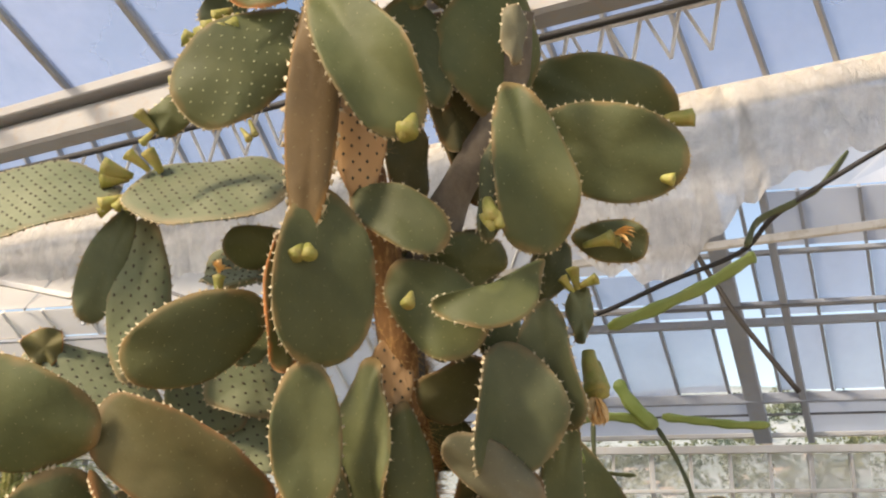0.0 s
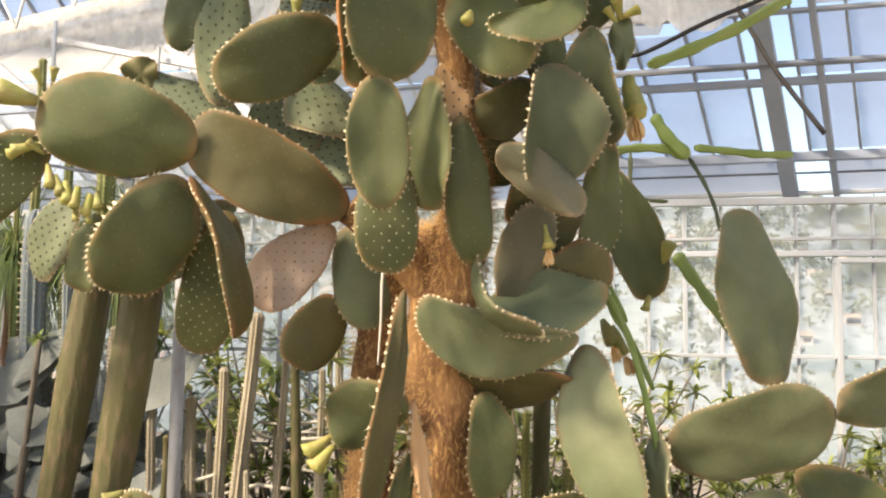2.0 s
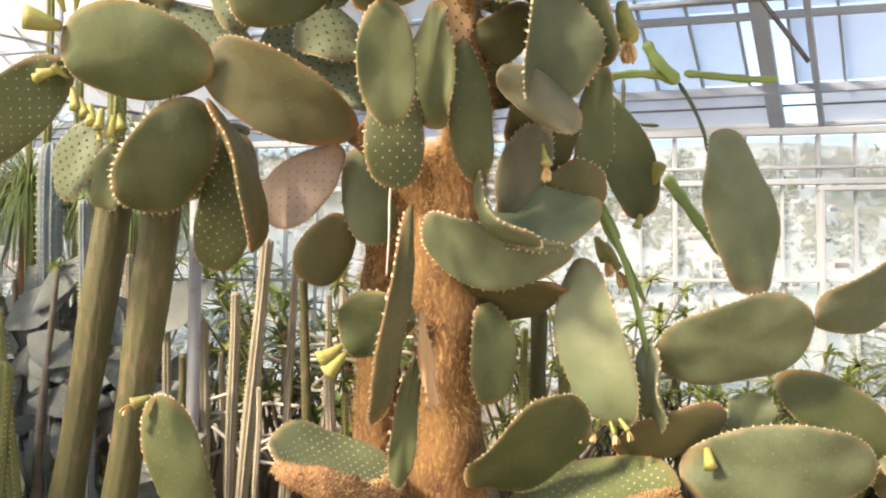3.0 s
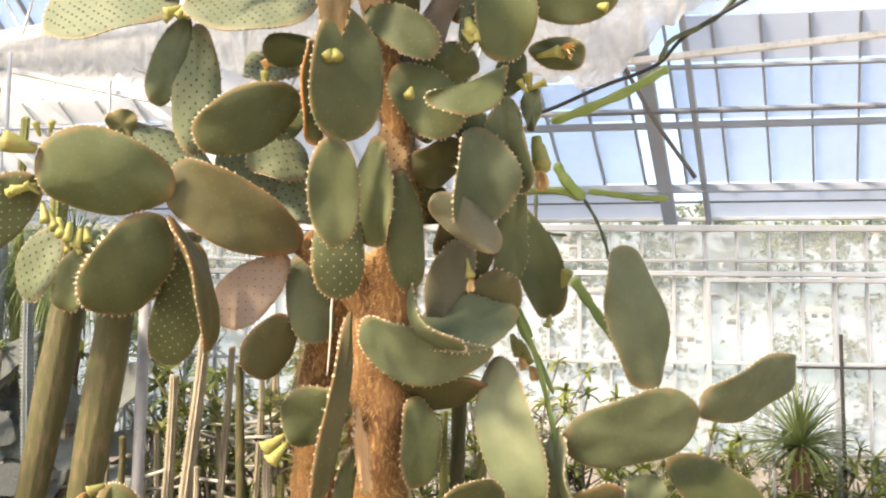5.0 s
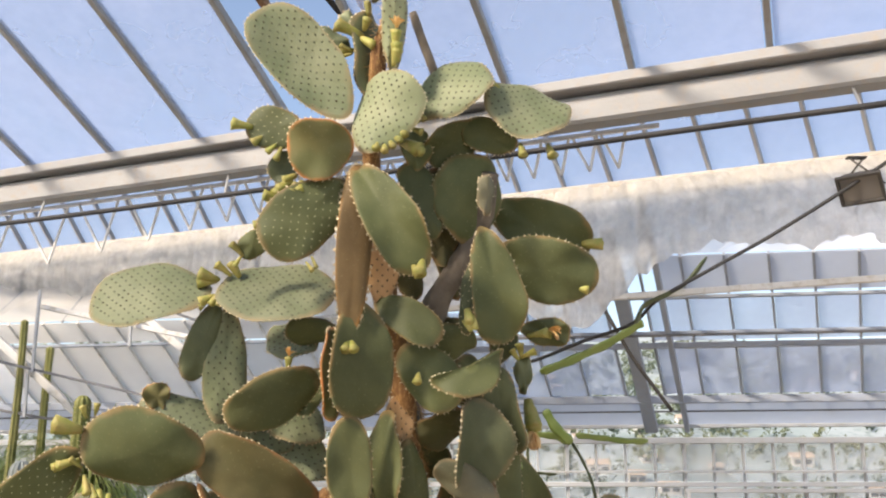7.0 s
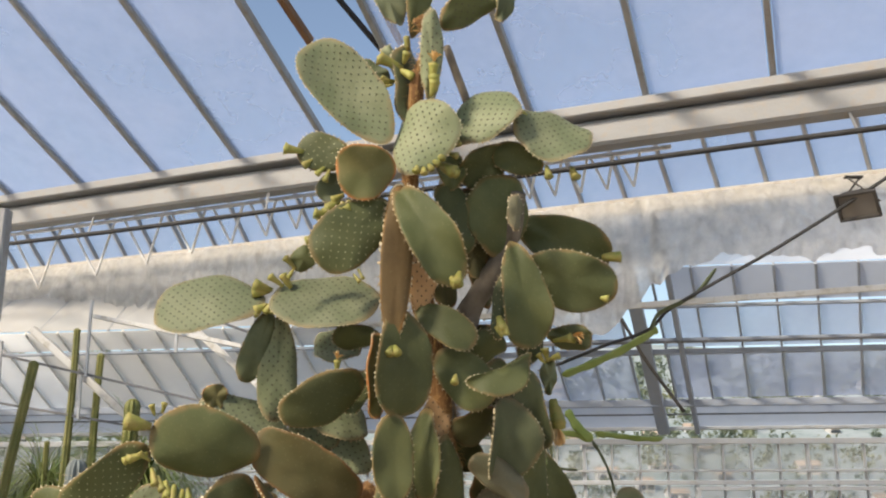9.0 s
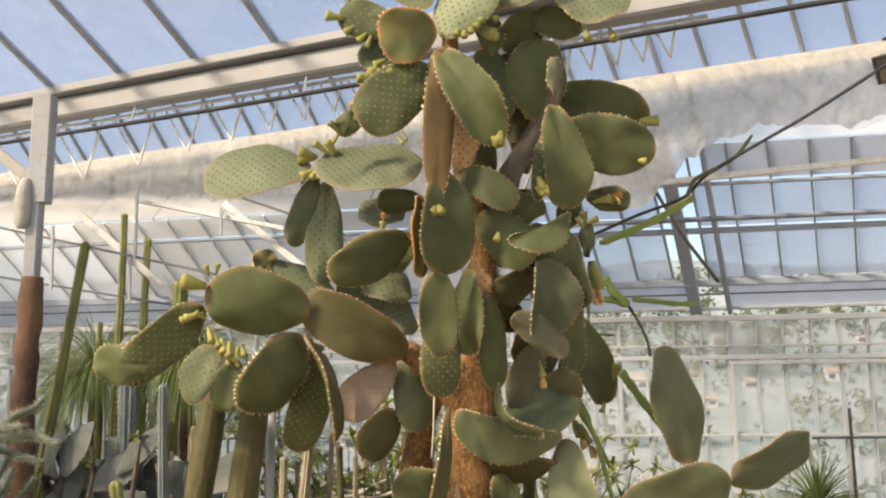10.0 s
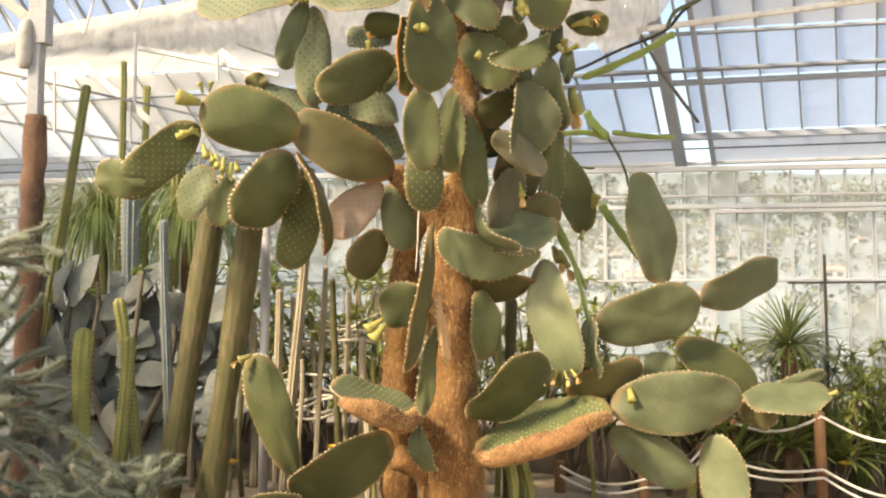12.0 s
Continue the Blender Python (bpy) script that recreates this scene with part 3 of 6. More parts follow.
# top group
pad((-0.237, 4.500, 4.032), (-0.630, 4.440, 4.509), 0.307, (0.29, -0.89, -0.36), -0.06, PALE_LIT, DARK)
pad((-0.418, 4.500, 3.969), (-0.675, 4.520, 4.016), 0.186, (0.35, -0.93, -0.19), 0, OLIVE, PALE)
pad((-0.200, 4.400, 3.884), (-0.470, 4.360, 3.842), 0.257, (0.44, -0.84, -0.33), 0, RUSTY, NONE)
pad((-0.164, 4.440, 3.854), (-0.012, 4.380, 4.205), 0.329, (-0.35, -0.90, 0.25), -0.06, PALE_LIT, DARK)
pad((0.066, 4.500, 4.055), (0.361, 4.460, 4.255), 0.296, (-0.30, -0.90, 0.30), 0, PALE_LIT, DARK)
pad((0.349, 4.500, 4.147), (0.717, 4.500, 4.033), 0.330, (0.11, -0.92, 0.38), -0.12, PALE_LIT, DARK, oval=0.1)
pad((0.500, 4.600, 3.949), (0.256, 4.600, 4.024), 0.149, (0.26, -0.93, -0.38), 0, OLIVE, NONE)
pad((0.348, 4.620, 4.049), (0.092, 4.620, 3.904), 0.197, (0.2, -0.8, -0.5), 0, OLIVE, NONE)
pad((-0.128, 4.480, 4.572), (-0.103, 4.380, 5.113), 0.153, (0.46, -0.81, -0.49), 0, OLIVE, NONE)
pad((-0.192, 4.550, 4.673), (-0.329, 4.500, 4.913), 0.162, (0.42, -0.81, -0.40), 0, PALE_LIT, NONE)
pad((-0.002, 4.500, 4.633), (0.296, 4.460, 4.888), 0.193, (0.11, -0.77, -0.75), 0, OLIVE, DARK)
pad((0.286, 4.500, 4.663), (0.356, 4.480, 4.862), 0.104, (0.28, -0.73, -0.62), 0, GLAUCOUS, NONE)
pad((-0.046, 4.420, 4.203), (-0.040, 4.340, 4.646), 0.109, (0.21, -0.88, -0.42), 0, PALE_LIT, DARK)
pad((-0.245, 4.600, 4.411), (-0.443, 4.600, 4.463), 0.148, (0.33, -0.94, -0.11), 0, GLAUCOUS, NONE)
pad((-0.166, 4.550, 4.111), (-0.156, 4.500, 4.536), 0.211, (0.93, -0.37, -0.01), 0, GLAUCOUS, NONE)
pad((-0.226, 4.450, 3.725), (-0.557, 4.420, 3.436), 0.268, (0.16, -0.98, -0.21), 0.06, OLIVE, PALE)
pad((-0.560, 4.550, 3.530), (-0.688, 4.550, 3.449), 0.111, (0.29, -0.96, -0.10), 0, OLIVE, NONE)
pad((-0.452, 4.600, 3.914), (-0.574, 4.600, 3.794), 0.130, (0.15, -0.98, -0.11), 0, GLAUCOUS, NONE)
pad((-0.215, 4.500, 3.067), (-0.180, 4.420, 3.806), 0.150, (0.10, -0.97, -0.22), 0.03, RUST, NONE, curve=0, hollow=.1, fringe=2.0)
# two tan pads stand for sunlit patches of trunk, light in the colour
pad((-0.086, 4.620, 3.233), (-0.102, 4.560, 3.580), 0.152, (0.24, -0.87, -0.42), 0, TAN, DARK)
pad((-0.006, 4.840, 2.650), (-0.012, 4.800, 2.885), 0.12, (0.10, -0.98, 0.10), 0, TAN, DARK)
pad((-0.196, 4.400, 3.796), (0.083, 4.380, 3.337), 0.215, (0.06, -0.99, -0.16), 0.1, OLIVE, NONE, curve=0, hollow=1.2, fringe=1.2)
pad((0.289, 4.720, 3.524), (0.299, 4.620, 3.921), 0.315, (0.40, -0.78, -0.50), 0, OLIVE, NONE)
pad((0.139, 4.660, 3.537), (0.010, 4.600, 3.868), 0.185, (0.42, -0.88, -0.35), 0, OLIVE, NONE)
pad((0.354, 4.560, 3.616), (0.354, 4.520, 3.789), 0.080, (0.57, -0.78, -0.26), 0, GREYTAN, NONE)
pad((0.385, 4.840, 3.740), (0.846, 4.850, 3.539), 0.264, (0.10, -0.90, -0.42), 0.05, OLIVE, NONE)
pad((0.380, 4.780, 3.487), (0.862, 4.760, 3.384), 0.292, (0.00, -0.90, -0.42), 0.05, OLIVE, NONE, oval=0.05)
pad((0.337, 4.560, 3.577), (0.423, 4.640, 3.077), 0.220, (0.21, -0.97, -0.24), 0.06, OLIVE, NONE, hollow=.7)
pad((0.297, 4.620, 3.439), (0.271, 4.660, 3.123), 0.081, (-0.25, -0.95, -0.21), 0, GLAUCOUS, PALE)
pad((0.508, 4.760, 3.166), (0.726, 4.745, 3.139), 0.125, (-0.20, -0.94, -0.39), -0.1, OLIVE, NONE)
pad((0.322, 4.820, 3.126), (0.080, 4.780, 3.087), 0.184, (0.2, -0.8, -0.55), 0, OLIVE, NONE)
pad((-0.120, 4.620, 3.273), (0.158, 4.560, 3.086), 0.165, (-0.03, -0.99, 0.01), 0.06, OLIVE, NONE, hollow=.6)
pad((0.426, 4.620, 3.053), (0.125, 4.550, 2.910), 0.118, (0.31, -0.95, -0.09), 0.08, OLIVE, NONE, curve=-.7, hollow=.5)
pad((-0.009, 4.720, 3.079), (0.234, 4.700, 2.828), 0.235, (0.01, -1.00, -0.04), 0.05, OLIVE, NONE)
pad((-0.171, 4.500, 3.237), (-0.180, 4.600, 2.759), 0.284, (0.45, -0.75, -0.60), 0.04, OLIVE, NONE, oval=0.1)
pad((-0.296, 4.660, 2.758), (-0.282, 4.620, 3.148), 0.199, (0.67, -0.65, -0.35), 0, RUSTY, NONE)
pad((-0.217, 4.600, 2.785), (-0.202, 4.660, 2.382), 0.190, (0.20, -0.96, -0.30), 0, OLIVE, NONE, oval=0)
pad((-0.202, 4.740, 2.567), (-0.197, 4.790, 2.198), 0.200, (0.20, -0.97, -0.25), 0, OLIVE, PALE)
pad((-0.062, 4.720, 2.813), (-0.072, 4.780, 2.394), 0.179, (-0.48, -0.87, -0.25), 0, OLIVE, NONE)
pad((0.026, 4.760, 2.696), (0.065, 4.890, 2.230), 0.156, (0.44, -0.90, -0.16), 0.05, OLIVE, NONE)
# dark pad stands for the shaded half of the folded pad beside it
pad((0.281, 4.900, 2.815), (0.060, 4.860, 2.690), 0.188, (0.20, -0.75, -0.60), 0, CORKY, NONE, hollow=.2, fringe=.5)
pad((0.331, 4.800, 2.868), (0.269, 4.860, 2.476), 0.290, (0.45, -0.87, -0.20), 0.05, GLAUCOUS, NONE, curve=0, hollow=1.7, oval=0.05, fringe=1.3)
pad((0.421, 4.860, 3.009), (0.491, 4.920, 2.629), 0.192, (-0.46, -0.87, -0.16), 0.06, GLAUCOUS, NONE, hollow=.95)
pad((0.541, 5.000, 2.898), (0.543, 4.970, 3.076), 0.081, (0.17, -0.93, -0.31), 0, GLAUCOUS, NONE)
pad((0.411, 4.840, 2.399), (0.139, 4.760, 2.589), 0.150, (0.26, -0.95, -0.20), 0, GREYTAN, NONE, oval=0, fringe=.4)
pad((0.481, 5.460, 2.691), (0.695, 5.550, 2.164), 0.218, (0.36, -0.93, -0.19), 0, OLIVE, NONE)
pad((0.506, 5.250, 2.721), (0.457, 5.300, 2.262), 0.164, (0.44, -0.87, -0.32), 0, OLIVE, NONE)
pad((0.145, 5.100, 2.122), (0.281, 5.040, 2.453), 0.198, (0.23, -0.78, -0.70), 0, GREYTAN, NONE)
pad((0.230, 5.200, 2.197), (0.520, 5.180, 2.264), 0.199, (0.02, -0.86, -0.62), 0, CORKY, NONE)
pad((0.175, 5.120, 2.375), (0.353, 5.020, 2.620), 0.225, (0.39, -0.78, -0.61), 0, CORKY, NONE)
pad((0.241, 5.260, 2.240), (0.352, 5.131, 2.543), 0.234, (0.41, -0.77, -0.60), 0, CORKY, NONE)
pad((0.123, 5.040, 2.854), (0.065, 4.947, 3.129), 0.215, (0.45, -0.84, -0.42), 0, OLIVE, NONE)
pad((0.357, 5.090, 2.816), (0.256, 4.992, 3.074), 0.176, (0.44, -0.86, -0.38), 0, OLIVE, NONE)
pad((0.036, 5.106, 2.521), (0.165, 5.031, 2.688), 0.200, (0.30, -0.76, -0.69), 0, OLIVE, NONE)
pad((0.244, 4.902, 3.315), (0.182, 4.756, 3.619), 0.167, (0.46, -0.83, -0.44), 0, CORKY, NONE)
pad((0.043, 4.864, 3.298), (-0.001, 4.738, 3.551), 0.141, (0.46, -0.82, -0.46), 0, CORKY, NONE)
# lower group
pad((0.400, 5.080, 1.985), (-0.150, 5.030, 2.080), 0.235, (0.10, -0.86, -0.50), 0.10, GLAUCOUS, NONE, curve=-.3, hollow=.3, fringe=1.2)
pad((0.500, 5.140, 2.165), (0.100, 5.060, 2.070), 0.250, (-0.10, -0.90, 0.30), -0.05, GLAUCOUS, NONE, curve=0, hollow=.3)
pad((0.036, 4.940, 2.300), (0.240, 4.890, 1.985), 0.150, (-0.76, -0.15, -0.62), 0.30, GLAUCOUS, NONE, curve=0, fringe=1.3)
pad((0.385, 5.230, 1.860), (-0.060, 5.210, 1.845), 0.270, (0.10, -0.50, -0.86), 0, CORKY, NONE, hollow=.3, fringe=.3)
pad((0.084, 5.170, 1.821), (0.090, 5.180, 1.440), 0.190, (0.50, -0.86, -0.20), 0.05, OLIVE, NONE, oval=0.1)
pad((0.415, 5.210, 1.985), (0.580, 5.270, 1.352), 0.265, (-0.39, -0.90, -0.21), 0.08, PALE_LIT, NONE, curve=0.08, hollow=.5, oval=0.1, fringe=1.5)
# pale skin here puts the light on this edge into the colour
pad((0.676, 5.300, 1.690), (0.722, 5.330, 1.340), 0.130, (-0.70, -0.66, -0.16), 0, PALE_LIT, NONE, fringe=1.5)
pad((0.700, 5.360, 1.600), (1.287, 5.300, 1.762), 0.355, (0.37, -0.86, -0.35), 0.03, GLAUCOUS, NONE, curve=0, hollow=.1, oval=0.12)
pad((1.077, 5.280, 1.852), (0.930, 5.170, 2.455), 0.300, (0.40, -0.91, -0.14), 0, GLAUCOUS, NONE, curve=0, hollow=.1, oval=0.05)
pad((1.281, 5.300, 1.768), (1.813, 5.550, 1.956), 0.270, (0.14, -0.87, -0.48), 0.04, GLAUCOUS, NONE, curve=0, hollow=.1, oval=0.05)
pad((1.196, 5.500, 1.537), (1.649, 5.550, 1.253), 0.245, (0.22, -0.96, -0.14), 0.03, OLIVE, NONE, curve=0, hollow=.1, oval=0.1)
pad((0.558, 5.420, 1.243), (0.977, 5.360, 1.402), 0.239, (0.17, -0.86, -0.61), 0.08, CORKY, NONE)
pad((1.101, 5.500, 1.231), (1.060, 5.460, 1.480), 0.189, (0.24, -0.95, -0.21), 0, GLAUCOUS, NONE)
pad((0.796, 5.340, 1.181), (1.498, 5.280, 1.241), 0.343, (-0.02, -1.00, -0.05), 0.08, GLAUCOUS, NONE, curve=0, hollow=.1, oval=0)
pad((1.486, 5.260, 1.236), (1.937, 5.190, 1.256), 0.233, (-0.02, -0.73, 0.68), 0, GLAUCOUS, NONE)
pad((1.617, 5.360, 1.247), (1.961, 5.340, 1.368), 0.093, (0.01, -0.99, -0.10), 0, GLAUCOUS, NONE)
pad((1.509, 5.400, 1.195), (1.698, 5.400, 1.071), 0.138, (0.06, -0.97, -0.36), 0, CORKY, NONE)
pad((0.014, 5.320, 1.108), (0.421, 5.180, 1.464), 0.342, (0.30, -0.75, -0.60), 0.04, OLIVE, NONE)
pad((0.054, 5.320, 0.949), (0.781, 5.200, 1.162), 0.460, (-0.29, -0.40, 0.75), -0.04, OLIVE, PALE, 2.7)
pad((0.797, 5.400, 1.045), (1.263, 5.450, 0.755), 0.244, (0.12, -0.99, -0.10), 0.03, GLAUCOUS, NONE, curve=0, hollow=.1, oval=0.05)
pad((1.442, 5.400, 0.495), (1.372, 5.340, 1.034), 0.270, (-0.42, -0.85, -0.31), 0, PALE_LIT, NONE, curve=0, hollow=.1, oval=0.05)
pad((-0.267, 5.240, 1.176), (-0.691, 5.020, 1.259), 0.450, (0.31, -0.31, 0.90), -0.06, GLAUCOUS, PALE, 2.6)
pad((-0.397, 5.260, 1.004), (-0.936, 5.120, 0.754), 0.395, (0.23, -0.88, -0.53), 0.05, OLIVE, NONE, oval=0.1)
pad((-0.889, 5.060, 0.834), (-1.091, 4.955, 1.483), 0.207, (0.26, -0.94, -0.35), 0.06, OLIVE, NONE)
pad((-0.848, 5.100, 0.694), (-1.145, 5.100, 0.632), 0.262, (0.24, -0.97, -0.16), 0, OLIVE, NONE)
pad((-0.160, 4.900, 2.160), (-0.300, 4.960, 1.385), 0.105, (0.62, -0.76, -0.22), 0.04, CORKY, NONE, curve=0.05, fringe=1.5)
pad((-0.176, 5.120, 1.772), (-0.457, 5.080, 1.712), 0.247, (0.19, -0.95, -0.36), 0, OLIVE, NONE)
pad((-0.158, 5.000, 1.651), (-0.232, 5.030, 1.165), 0.092, (0.40, -0.90, -0.25), 0, OLIVE, NONE, curve=0, fringe=1.8)
pad((-0.148, 4.980, 1.797), (-0.102, 5.020, 1.448), 0.060, (0.60, -0.75, -0.18), 0, TAN, NONE, fringe=2.0)
pad((-0.264, 5.120, 1.151), (-0.190, 5.150, 0.846), 0.113, (-0.46, -0.86, -0.20), 0.2, GLAUCOUS, NONE)
pad((-0.701, 5.513, 0.705), (-1.041, 5.442, 0.578), 0.287, (0.22, -0.98, -0.16), 0, OLIVE, NONE)
pad((-0.194, 4.500, 4.453), (-0.285, 4.460, 4.493), 0.1, (-0.1, -0.9, 0.3), 0, PALE_LIT, NONE)
limb([(0.136, 4.620, 4.291, 0.020), (0.090, 4.620, 4.426, 0.022), (0.034, 4.620, 4.594, 0.018)], GREY_STEM, "stub", 0, "dry brown branch stub")
pad((0.105, 4.960, 3.025), (0.283, 4.920, 3.216), 0.20, (0.30, -0.90, -0.42), 0, CORKY, NONE)
# brown pad added where only brownish shade lies behind the others
pad((-0.057, 4.920, 2.929), (0.066, 4.880, 3.166), 0.19, (0.30, -0.90, -0.42), 0, CORKY, NONE)
pad((0.416, 5.020, 3.036), (0.496, 5.000, 3.235), 0.14, (0.30, -0.90, -0.42), 0, OLIVE, NONE)
pad((0.347, 5.040, 2.535), (0.337, 5.000, 2.894), 0.18, (0.30, -0.90, -0.42), 0, OLIVE, NONE)
pad((0.170, 4.780, 3.439), (0.154, 4.700, 3.884), 0.20, (0.30, -0.90, -0.42), 0, CORKY, NONE)
pad((0.058, 4.600, 3.829), (0.031, 4.580, 4.016), 0.14, (0.30, -0.90, -0.42), 0, OLIVE, NONE)


fruit((-0.205, 4.460, 4.408), (-0.88, -0.33, 0.33), 0.094)
fruit((-0.169, 4.440, 4.428), (0.34, -0.67, 0.66), 0.044)
fruit((-0.154, 4.460, 4.509), (-0.10, -0.33, 0.94), 0.051)
fruit((-0.180, 4.460, 4.385), (0.79, -0.33, -0.51), 0.062)
fruit((-0.225, 4.500, 4.350), (-0.93, -0.33, -0.18), 0.058)
fruit((-0.234, 4.480, 4.323), (-0.86, -0.33, -0.40), 0.040)
fruit((-0.240, 4.480, 4.347), (-0.90, -0.33, 0.28), 0.040)
fruit((-0.034, 4.380, 4.319), (0.08, -0.33, 0.94), 0.061, True)
fruit((-0.023, 4.380, 4.262), (-0.08, -0.33, 0.94), 0.060)
fruit((-0.039, 4.380, 4.239), (0.25, -0.33, 0.91), 0.056)
fruit((-0.664, 4.500, 3.997), (-0.94, -0.33, 0.11), 0.067)
fruit((-0.609, 4.500, 3.946), (-0.71, -0.33, -0.62), 0.040)
fruit((-0.549, 4.500, 3.907), (-0.56, -0.33, -0.76), 0.040)
fruit((-0.520, 4.480, 3.883), (-0.26, -0.33, -0.91), 0.050)
fruit((-0.457, 4.460, 3.761), (-0.83, -0.33, -0.44), 0.044)
fruit((-0.472, 4.460, 3.728), (-0.77, -0.33, -0.55), 0.054)
fruit((-0.497, 4.460, 3.723), (-0.49, -0.33, -0.81), 0.055)
fruit((-0.527, 4.460, 3.668), (-0.94, -0.33, 0.10), 0.050)
fruit((-0.416, 4.420, 3.716), (-0.20, -0.33, -0.92), 0.042)
fruit((-0.446, 4.420, 3.710), (-0.23, -0.33, -0.92), 0.040)
fruit((-0.571, 4.500, 3.571), (-0.85, -0.33, -0.40), 0.049)
fruit((-0.543, 4.500, 3.691), (-0.43, -0.33, -0.84), 0.041)
fruit((-0.676, 4.540, 3.447), (-0.63, -0.33, 0.71), 0.055)
fruit((-0.680, 4.540, 3.425), (-0.43, -0.33, -0.84), 0.040)
fruit((-0.384, 4.440, 3.381), (0.60, -0.33, -0.73), 0.040)
fruit((-0.364, 4.440, 3.402), (0.43, -0.33, -0.84), 0.045)
fruit((-0.722, 4.720, 3.395), (-0.54, -0.33, 0.78), 0.058)
fruit((-0.765, 4.720, 3.400), (-0.75, -0.33, 0.58), 0.061)
fruit((-0.819, 4.720, 3.378), (-0.92, -0.33, 0.21), 0.069)
fruit((-0.831, 4.730, 3.369), (-0.94, -0.33, -0.08), 0.062)
fruit((-0.827, 4.700, 3.292), (-0.82, -0.33, -0.47), 0.052)
fruit((-0.806, 4.700, 3.297), (-0.39, -0.33, -0.86), 0.045)
fruit((-0.785, 4.700, 3.292), (-0.22, -0.33, -0.92), 0.040)
fruit((-0.848, 4.700, 3.270), (-0.71, -0.33, -0.62), 0.040)
fruit((0.083, 4.370, 3.370), (-0.15, -0.51, -0.84), 0.055)
fruit((0.053, 4.370, 3.350), (0.46, -0.33, -0.83), 0.040)
fruit((-0.106, 4.400, 3.884), (-0.09, -0.71, -0.70), 0.040)
fruit((-0.075, 4.400, 3.873), (0.10, -0.71, -0.70), 0.040)
fruit((-0.049, 4.400, 3.889), (0.30, -0.71, -0.64), 0.040)
fruit((-0.028, 4.400, 3.911), (0.43, -0.71, -0.56), 0.040)
fruit((-0.007, 4.400, 3.939), (0.41, -0.71, -0.58), 0.040)
fruit((0.014, 4.460, 3.905), (0.76, -0.33, -0.56), 0.062)
fruit((0.046, 4.460, 3.888), (0.75, -0.33, -0.57), 0.044)
fruit((0.056, 4.420, 3.985), (0.65, -0.33, 0.69), 0.040)
fruit((0.072, 4.420, 4.030), (0.35, -0.33, -0.88), 0.040)
fruit((0.045, 4.420, 3.957), (0.86, -0.33, -0.39), 0.040)
fruit((0.504, 4.500, 3.909), (0.15, -0.33, -0.93), 0.050)
fruit((0.622, 4.500, 3.908), (0.23, -0.33, -0.92), 0.051)
fruit((0.407, 4.500, 4.185), (-0.80, -0.33, 0.50), 0.040)
fruit((-0.043, 4.460, 4.716), (0.17, -0.33, -0.93), 0.054)
fruit((0.827, 4.845, 3.566), (0.94, -0.33, 0.00), 0.070)
fruit((0.773, 4.780, 3.352), (0.88, -0.33, -0.34), 0.044)
fruit((0.273, 4.560, 3.201), (0.17, -0.33, -0.93), 0.051)
fruit((0.294, 4.560, 3.175), (0.19, -0.33, -0.93), 0.046)
fruit((0.262, 4.560, 3.159), (0.54, -0.33, -0.78), 0.042)
fruit((0.556, 4.720, 3.132), (0.85, -0.51, 0.13), 0.068, True)
fruit((0.599, 4.720, 3.138), (0.83, -0.51, -0.21), 0.042, True)
fruit((0.069, 4.520, 2.937), (-0.11, -0.67, -0.74), 0.040)
fruit((-0.219, 4.480, 3.059), (-0.13, -0.71, -0.70), 0.040)
fruit((-0.199, 4.480, 3.059), (0.27, -0.71, -0.65), 0.040)
fruit((-0.471, 4.600, 2.973), (0.08, -0.33, 0.94), 0.045, True)
fruit((-1.321, 4.600, 2.729), (-0.93, -0.33, 0.18), 0.087)
fruit((-1.288, 4.600, 2.780), (-0.27, -0.33, 0.90), 0.040)
fruit((-1.255, 4.620, 2.790), (0.28, -0.33, 0.90), 0.040)
fruit((-1.350, 4.700, 2.599), (-0.90, -0.33, -0.30), 0.068)
fruit((-1.330, 4.700, 2.581), (-0.77, -0.33, 0.55), 0.047)
fruit((-1.393, 4.720, 2.597), (-0.82, -0.33, -0.46), 0.056)
fruit((-1.283, 4.720, 2.493), (0.47, -0.33, -0.82), 0.057)
fruit((-1.248, 4.720, 2.470), (0.28, -0.33, -0.90), 0.057)
fruit((-1.208, 4.720, 2.453), (0.02, -0.33, -0.94), 0.054)
fruit((-1.178, 4.740, 2.433), (-0.08, -0.33, -0.94), 0.055)
fruit((-1.150, 4.740, 2.444), (0.24, -0.33, -0.91), 0.045)
fruit((-1.224, 4.740, 2.399), (0.27, -0.33, -0.90), 0.040)
fruit((-1.189, 4.740, 2.387), (0.53, -0.33, -0.78), 0.040)
fruit((-1.312, 4.720, 2.528), (0.33, -0.33, -0.88), 0.064)
fruit((-1.120, 4.940, 1.472), (-0.85, -0.33, -0.42), 0.050, True)
fruit((0.493, 5.280, 1.381), (-0.35, -0.51, -0.78), 0.045, True)
fruit((0.539, 5.280, 1.369), (0.26, -0.51, -0.82), 0.040, True)
fruit((0.441, 5.280, 1.375), (-0.24, -0.51, -0.82), 0.043, True)
fruit((0.576, 5.280, 1.381), (0.47, -0.51, -0.72), 0.042, True)
fruit((-0.456, 5.080, 1.652), (-0.76, -0.33, -0.55), 0.077)
fruit((-0.444, 5.080, 1.616), (-0.63, -0.33, -0.70), 0.076)
fruit((0.893, 5.300, 1.267), (0.06, -0.67, -0.74), 0.058)
fruit((1.929, 5.190, 1.259), (0.88, -0.33, 0.35), 0.040)
fruit((0.730, 5.520, 2.313), (0.28, -0.33, 0.90), 0.069)
fruit((0.531, 4.950, 3.071), (-0.17, -0.33, 0.93), 0.052)
